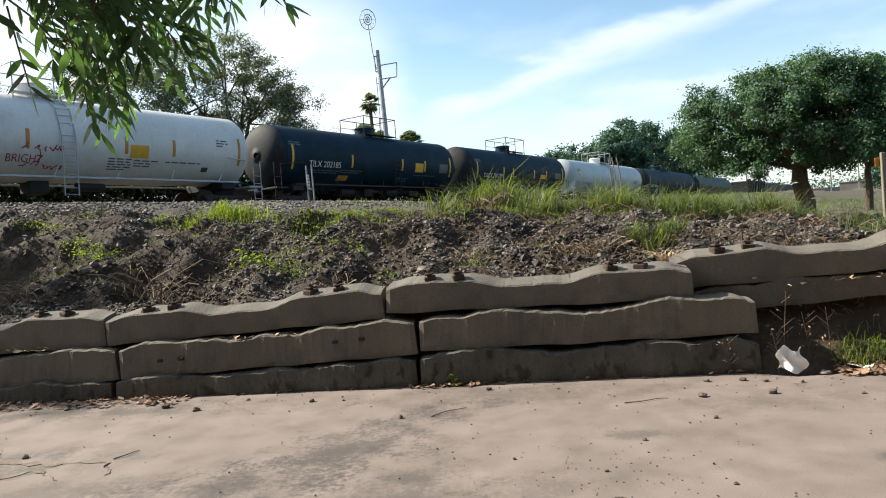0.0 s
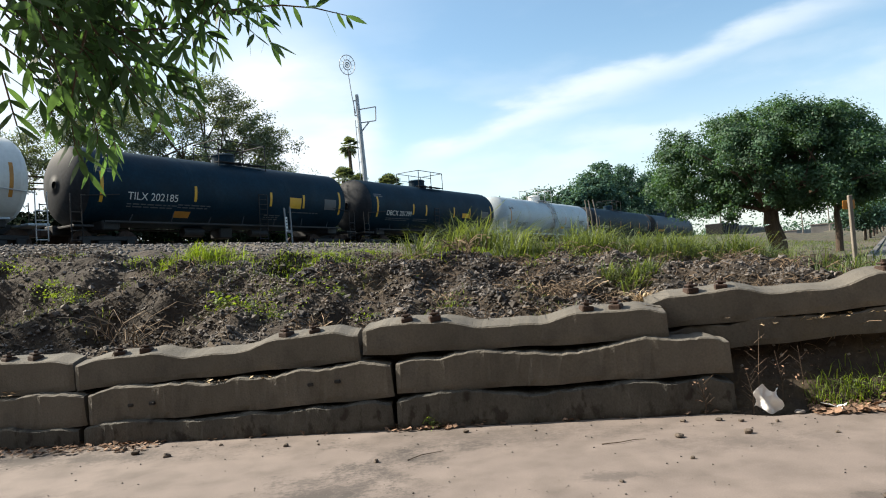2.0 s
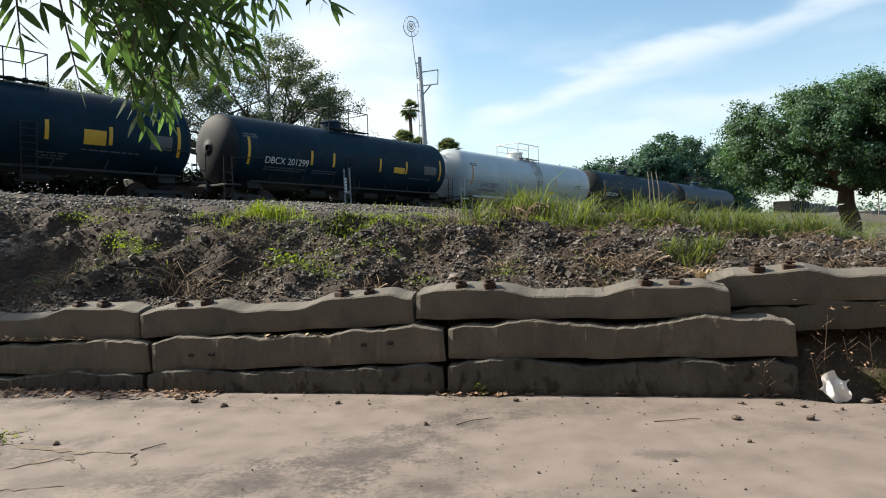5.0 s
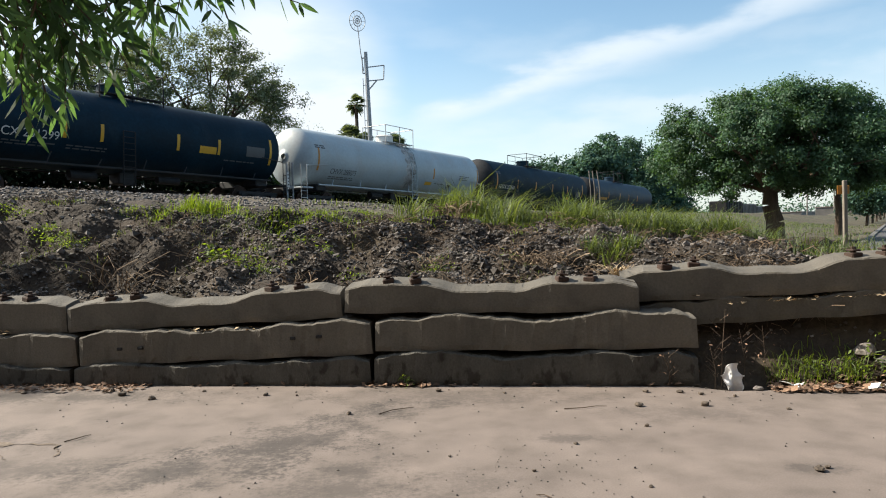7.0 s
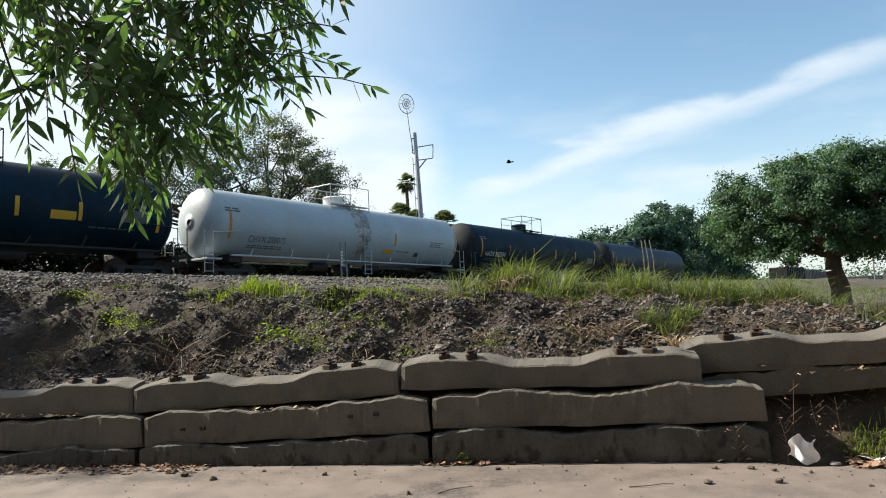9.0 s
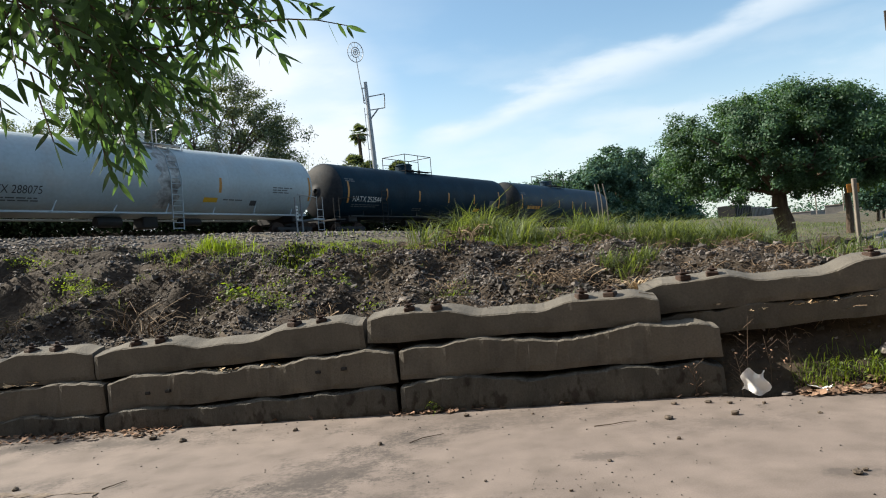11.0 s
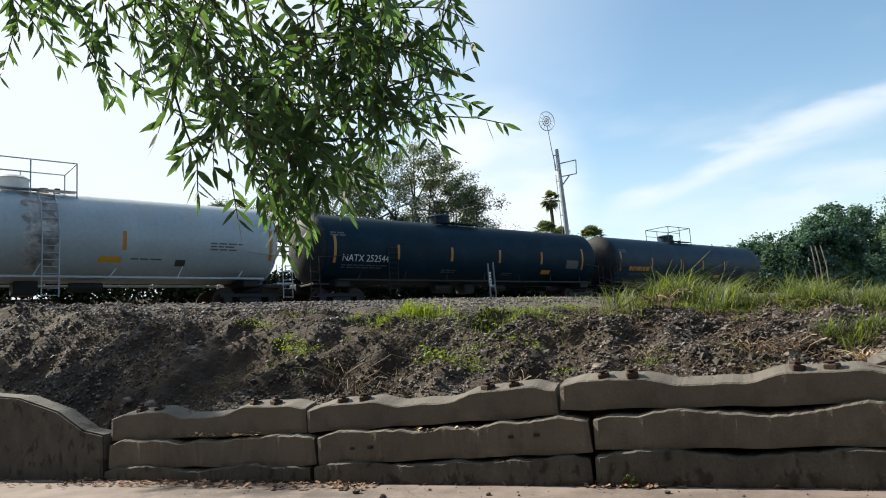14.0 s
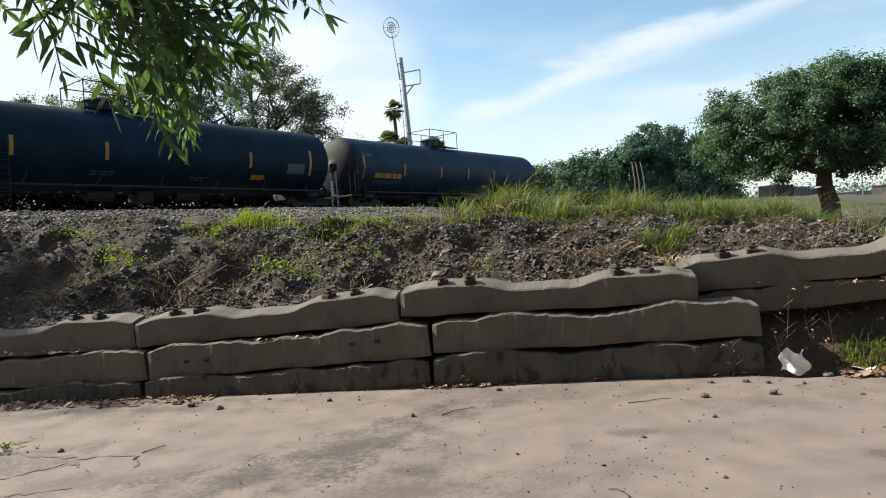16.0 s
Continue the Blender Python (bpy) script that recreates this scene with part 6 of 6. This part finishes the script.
make_car(88, -8.3, "far_white", "white parked car beside the far street")
make_car(84, -8.4, "shed", "dark parked car beside the far street")
make_car(150, -3.0, "shed", "dark car far down the street")
make_car(190, -6.4, "far_white", "white box truck far down the street", True)
for k, (a, q, L, h, m_) in enumerate(((75, -20, 16, 3.6, "plaster"), (110, -22, 22, 4.2, "far_white"), (150, -22, 24, 4.0, "plaster"), (215, 14, 30, 2.4, "shed"), (270, 30, 50, 5.0, "shed"))):
    p = TD * a + TN * q
    root = empty("house", pose(p.x, p.y, gz(p.x, p.y), 0, 0, 90 - TRACK_AZ), label="plain flat-roofed house in the distance", category="house", group="distant houses")
    bm = bmesh.new()
    box(bm, -L / 2, L / 2, -4, 4, -0.3, h, 0.05)
    part("wall", bm, m_, root)
    bm = bmesh.new()
    box(bm, -L / 2 - 0.15, L / 2 + 0.15, -4.15, 4.15, h, h + 0.25, 0.03)
    part("roof", bm, "pad", root)
    for j in range(int(L / 4)):
        for sy in (-1, 1):
            bm = bmesh.new()
            xx = -L / 2 + 2 + j * 4
            box(bm, xx - 0.6, xx + 0.6, sy * 4.0 - 0.03, sy * 4.0 + 0.03, 1.0, 2.2, 0.01)
            part("window", bm, "glass", root, "dark window")
# a low wooded rise closes the distance
vs, fs = [], []
rn = random.Random(2)
centres = []
for k in range(900):
    az = radians(rn.uniform(-95, 130))
    r = rn.uniform(420, 520)
    centres.append(((math.sin(az) * r, math.cos(az) * r, rn.uniform(0.5, 7.5 + 2.5 * math.sin(az * 9))), 1))
vs, fs = leaf_cloud(centres, 60, 4.5, 1.7, rn, aspect=1.4)
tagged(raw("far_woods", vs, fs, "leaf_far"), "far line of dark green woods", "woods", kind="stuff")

# ---- the willow over the camera ----


def make_willow():
    rn = random.Random(12)
    base = Vector((-4.3, -1.4, 0.0))
    root = empty("willow_tree", Matrix.Translation(base), label="overhanging tree with long narrow drooping leaves", category="tree")
    top = Vector((-3.6, 0.2, 4.3)) - base
    bm = bmesh.new()
    limb(bm, [(0, 0, -0.1), (0.05, 0.1, 1.2), (0.3, 0.6, 2.8), tuple(top)], 0.26, 0.15, 12)
    part("trunk", bm, "bark", root)
    verts, faces = [], []
    twig = bmesh.new()

    def leaf(p, d, L, W):
        side = d.cross(Vector((rn.gauss(0, 1), rn.gauss(0, 1), rn.gauss(0, 0.6)))).normalized()
        nrm = side.cross(d).normalized()
        i = len(verts)
        bend = rn.uniform(-0.12, 0.2) * L
        for k, w in ((0.0, 0.08), (0.25, 0.85), (0.5, 1.0), (0.78, 0.6)):
            c = p + d * (L * k) + nrm * bend * k * k - Vector((0, 0, 0.10 * L * k * k))
            verts.append(tuple(c - side * W * w / 2))
            verts.append(tuple(c + side * W * w / 2))
        verts.append(tuple(p + d * L + nrm * bend - Vector((0, 0, 0.10 * L))))
        for k in range(3):
            faces.append((i + 2 * k, i + 2 * k + 1, i + 2 * k + 3, i + 2 * k + 2))
        faces.append((i + 6, i + 7, i + 8))

    def strand(p, d, n, step, L, W):
        """A drooping twig with leaves along it."""
        p, d = Vector(p), Vector(d).normalized()
        pts = [tuple(p)]
        for k in range(n):
            d = (d + Vector((rn.gauss(0, 0.10), rn.gauss(0, 0.10), -0.05))).normalized()
            p = p + d * step
            pts.append(tuple(p))
            for _ in range(rn.choice((1, 2, 2)) if k else 1):
                a = rn.uniform(0, 6.283)
                u = d.orthogonal().normalized()
                out = (u * math.cos(a) + d.cross(u) * math.sin(a)).normalized()
                ld = (d * 0.55 + out * 0.9 + Vector((0, 0, -0.30))).normalized()
                leaf(p, ld, L * rn.uniform(0.65, 1.2), W * rn.uniform(0.8, 1.15))
        if n:
            leaf(p, d, L, W)
            limb(twig, pts[:: 3] + [pts[-1]], 0.0045, 0.0015, 4)

    def low_edge(x):
        """How far down the leaves hang at x."""
        return float(np.interp(x, WILLOW_X, WILLOW_Z))

    boughs = [((-3.6, 0.2, 4.3), (-2.6, 1.6, 4.0), (-1.6, 2.5, 3.25)), ((-3.6, 0.2, 4.3), (-2.2, 1.2, 4.3), (-0.9, 2.3, 3.2)), ((-3.6, 0.2, 4.3), (-3.1, 1.8, 3.9), (-2.5, 2.6, 3.3)), ((-3.6, 0.2, 4.3), (-1.6, 0.4, 4.9), (0.6, 0.6, 4.6)), ((-3.6, 0.2, 4.3), (-3.0, -1.4, 4.8), (-1.6, -2.6, 4.7)), ((-3.6, 0.2, 4.3), (-5.2, 0.6, 4.8), (-6.6, 0.4, 4.6))]
    bm = bmesh.new()
    for b in boughs:
        limb(bm, [tuple(Vector(p) - base) for p in b], 0.07, 0.014, 7)
    part("boughs", bm, "bark", root)
    crown_v, crown_f, crown_t = verts, faces, twig
    verts, faces, twig = [], [], bmesh.new()
    n = 0
    while n < 156:
        x = rn.choices((rn.gauss(-1.16, 0.20), rn.uniform(-1.55, -0.45), rn.gauss(-0.85, 0.2), rn.uniform(-2.75, -1.5)), (5, 3.2, 3, 4.2))[0]
        lo = low_edge(x)
        length = rn.uniform(0.25, 0.75)
        z = lo + length * rn.uniform(0.85, 1.0) + abs(rn.gauss(0, 0.27))
        y = 2.45 + rn.gauss(0, 0.22)
        if z > 3.5 or x > -0.38 or x < -2.75 or (x < -1.42 and z - length < 2.44):
            continue
        lean = Vector((rn.gauss(0.25, 0.65), rn.gauss(0.1, 0.45), -0.6))
        if x < -1.15:
            lean.x = abs(lean.x) * 0.6
        steps = int(length / 0.042)
        strand(Vector((x - lean.x * length * 0.5, y, z)) - base, lean, steps, 0.045, 0.098, 0.0235)
        n += 1
    # light sprays that stick out to the open side
    for k in range(24):
        p = Vector((-0.85 + rn.uniform(-0.25, 0.2), 2.5 + rn.gauss(0, 0.12), rn.uniform(2.25, 2.95)))
        strand(p - base, (1.0, rn.gauss(0, 0.15), rn.uniform(-0.1, 0.35)), rn.randint(8, 13), 0.042, 0.085, 0.020)
    spray = raw("hanging_spray", verts, faces, "willow", root, "swaying drooping leaves")
    tagged(part("brushwood", twig, "bark", spray), kind="stuff")
    verts, faces, twig = crown_v, crown_f, crown_t
    # the crown above and behind: unseen, added to block sky light
    for k in range(800):
        a, r = rn.uniform(0, 6.283), math.sqrt(rn.random())
        x, y = -3.4 + 4.0 * r * math.cos(a), -0.6 + 2.6 * r * math.sin(a)
        z = 4.6 + rn.gauss(0, 0.5)
        strand(Vector((x, y, z)) - base, (rn.gauss(0, 0.5), rn.gauss(0, 0.5), -0.5), rn.randint(8, 15), 0.05, 0.11, 0.02)
    tagged(part("brushwood", twig, "bark", root), kind="stuff")
    raw("foliage", verts, faces, "willow", root)
    return spray, Vector((-1.2, 2.4, 4.0)) - base


WILLOW_X = (-2.8, -2.55, -2.2, -2.0, -1.85, -1.7, -1.5, -1.38, -1.25, -1.1, -0.9, -0.7, -0.5, -0.38)
WILLOW_Z = (2.80, 2.70, 2.46, 2.44, 2.44, 2.44, 2.42, 1.98, 1.78, 1.90, 2.08, 2.18, 2.26, 2.5)
spray, SPRAY_PIVOT = make_willow()
# unseen wall added behind the camera; it keeps sky light off the sleeper fronts
bm = bmesh.new()
box(bm, -26, 26, -5.3, -5.0, -0.1, 16.0, 0.02)
tagged(part("wall_south", bm, "back_wall"), "unseen plain brown wall added to block sky light", "wall", kind="structure")


def make_bird():
    root = empty("bird", label="small dark bird in flight", category="bird")
    bm = bmesh.new()
    bmesh.ops.create_uvsphere(bm, u_segments=10, v_segments=8, radius=0.07)
    for v in bm.verts:
        v.co.x *= 2.2
    tube(bm, (-0.13, 0, 0), (-0.27, 0, 0.01), 0.03, 0.045, 6)
    part("body", bm, "underframe", root)
    for sy in (-1, 1):
        bm = bmesh.new()
        P = [(0.08, 0, 0.02), (0.06, sy * 0.2, 0.10), (-0.04, sy * 0.36, 0.08), (-0.10, sy * 0.18, 0.07), (-0.08, 0, 0.02)]
        top = [bm.verts.new(p) for p in P]
        bot = [bm.verts.new((p[0], p[1], p[2] - 0.012)) for p in P]
        bm.faces.new(top)
        bm.faces.new(list(reversed(bot)))
        for i in range(5):
            j = (i + 1) % 5
            bm.faces.new((top[j], top[i], bot[i], bot[j]))
        bmesh.ops.recalc_face_normals(bm, faces=bm.faces)
        part("wing", bm, "underframe", root)
    return root


bird = make_bird()


# where the lowest leaves of the spray swing to
SWAY = ((0, -1.24), (0.5, -1.31), (1, -1.37), (1.5, -1.28), (2, -1.19), (2.5, -1.21), (3, -1.29), (3.5, -1.27), (4, -1.30), (4.5, -1.32), (5, -1.22), (5.6, -1.18), (6.4, -1.30), (7.5, -1.33), (8, -1.31), (8.5, -1.31), (9.3, -1.22), (10.2, -1.30), (11, -1.14), (11.5, -1.30), (12, -1.33), (12.5, -1.06), (13, -1.08), (13.5, -1.30), (14, -1.36), (14.5, -1.32), (15, -1.08), (16, -1.07))


def motions():
    """All that moves."""
    for car, wheels, along in TRAIN:
        walk(car, [(t, track_pose(s + along)) for t, s in TRAIN_ROWS])
        for wheel in wheels:
            x = wheel.location.x
            walk(wheel, [(0.15 * k if k < 107 else 16.0, pose(x, 0, 0.455, 0, -80.0 * k if k < 107 else -8533.0, 0)) for k in range(108)])
    # the drooping spray swings in the wind about its bough
    pin, unpin = Matrix.Translation(SPRAY_PIVOT), Matrix.Translation(-SPRAY_PIVOT)
    walk(spray, [(t, pin @ pose(0, 0, 0, 0, -math.degrees((x + 1.24) / 2.2), 0) @ unpin) for t, x in SWAY])
    walk(bag, [(t, pose(*BAG_AT, rx, ry, rz)) for t, rx, ry, rz in ((0, -10, 0, -10), (1.0, -14, 8, -4), (1.6, -8, -4, -10), (2.6, -12, 34, 4), (3.2, -12, 30, 0), (5.0, -20, 22, -12), (7.5, -10, 48, 10), (8.1, -8, 40, 0), (8.8, -10, 14, -10), (10.8, -12, 6, -12), (11.6, -8, 0, -8), (12.4, -12, 44, 6), (12.8, -8, 30, -6), (13.2, -10, 6, -10), (14.6, -12, 10, -8), (15.2, -8, 2, -10), (16.0, -10, 0, -10))])
    walk(bird, [(t, pose(x, y, z, 0, 0, 170)) for t, x, y, z in ((0, 150, 42, 30), (7.0, 34, 40, 14), (8.0, 17.66, 39.75, 12.22), (8.5, 10.4, 39.74, 10.35), (9.5, -5.5, 40, 9.0), (16.0, -110, 60, 40))])


motions()
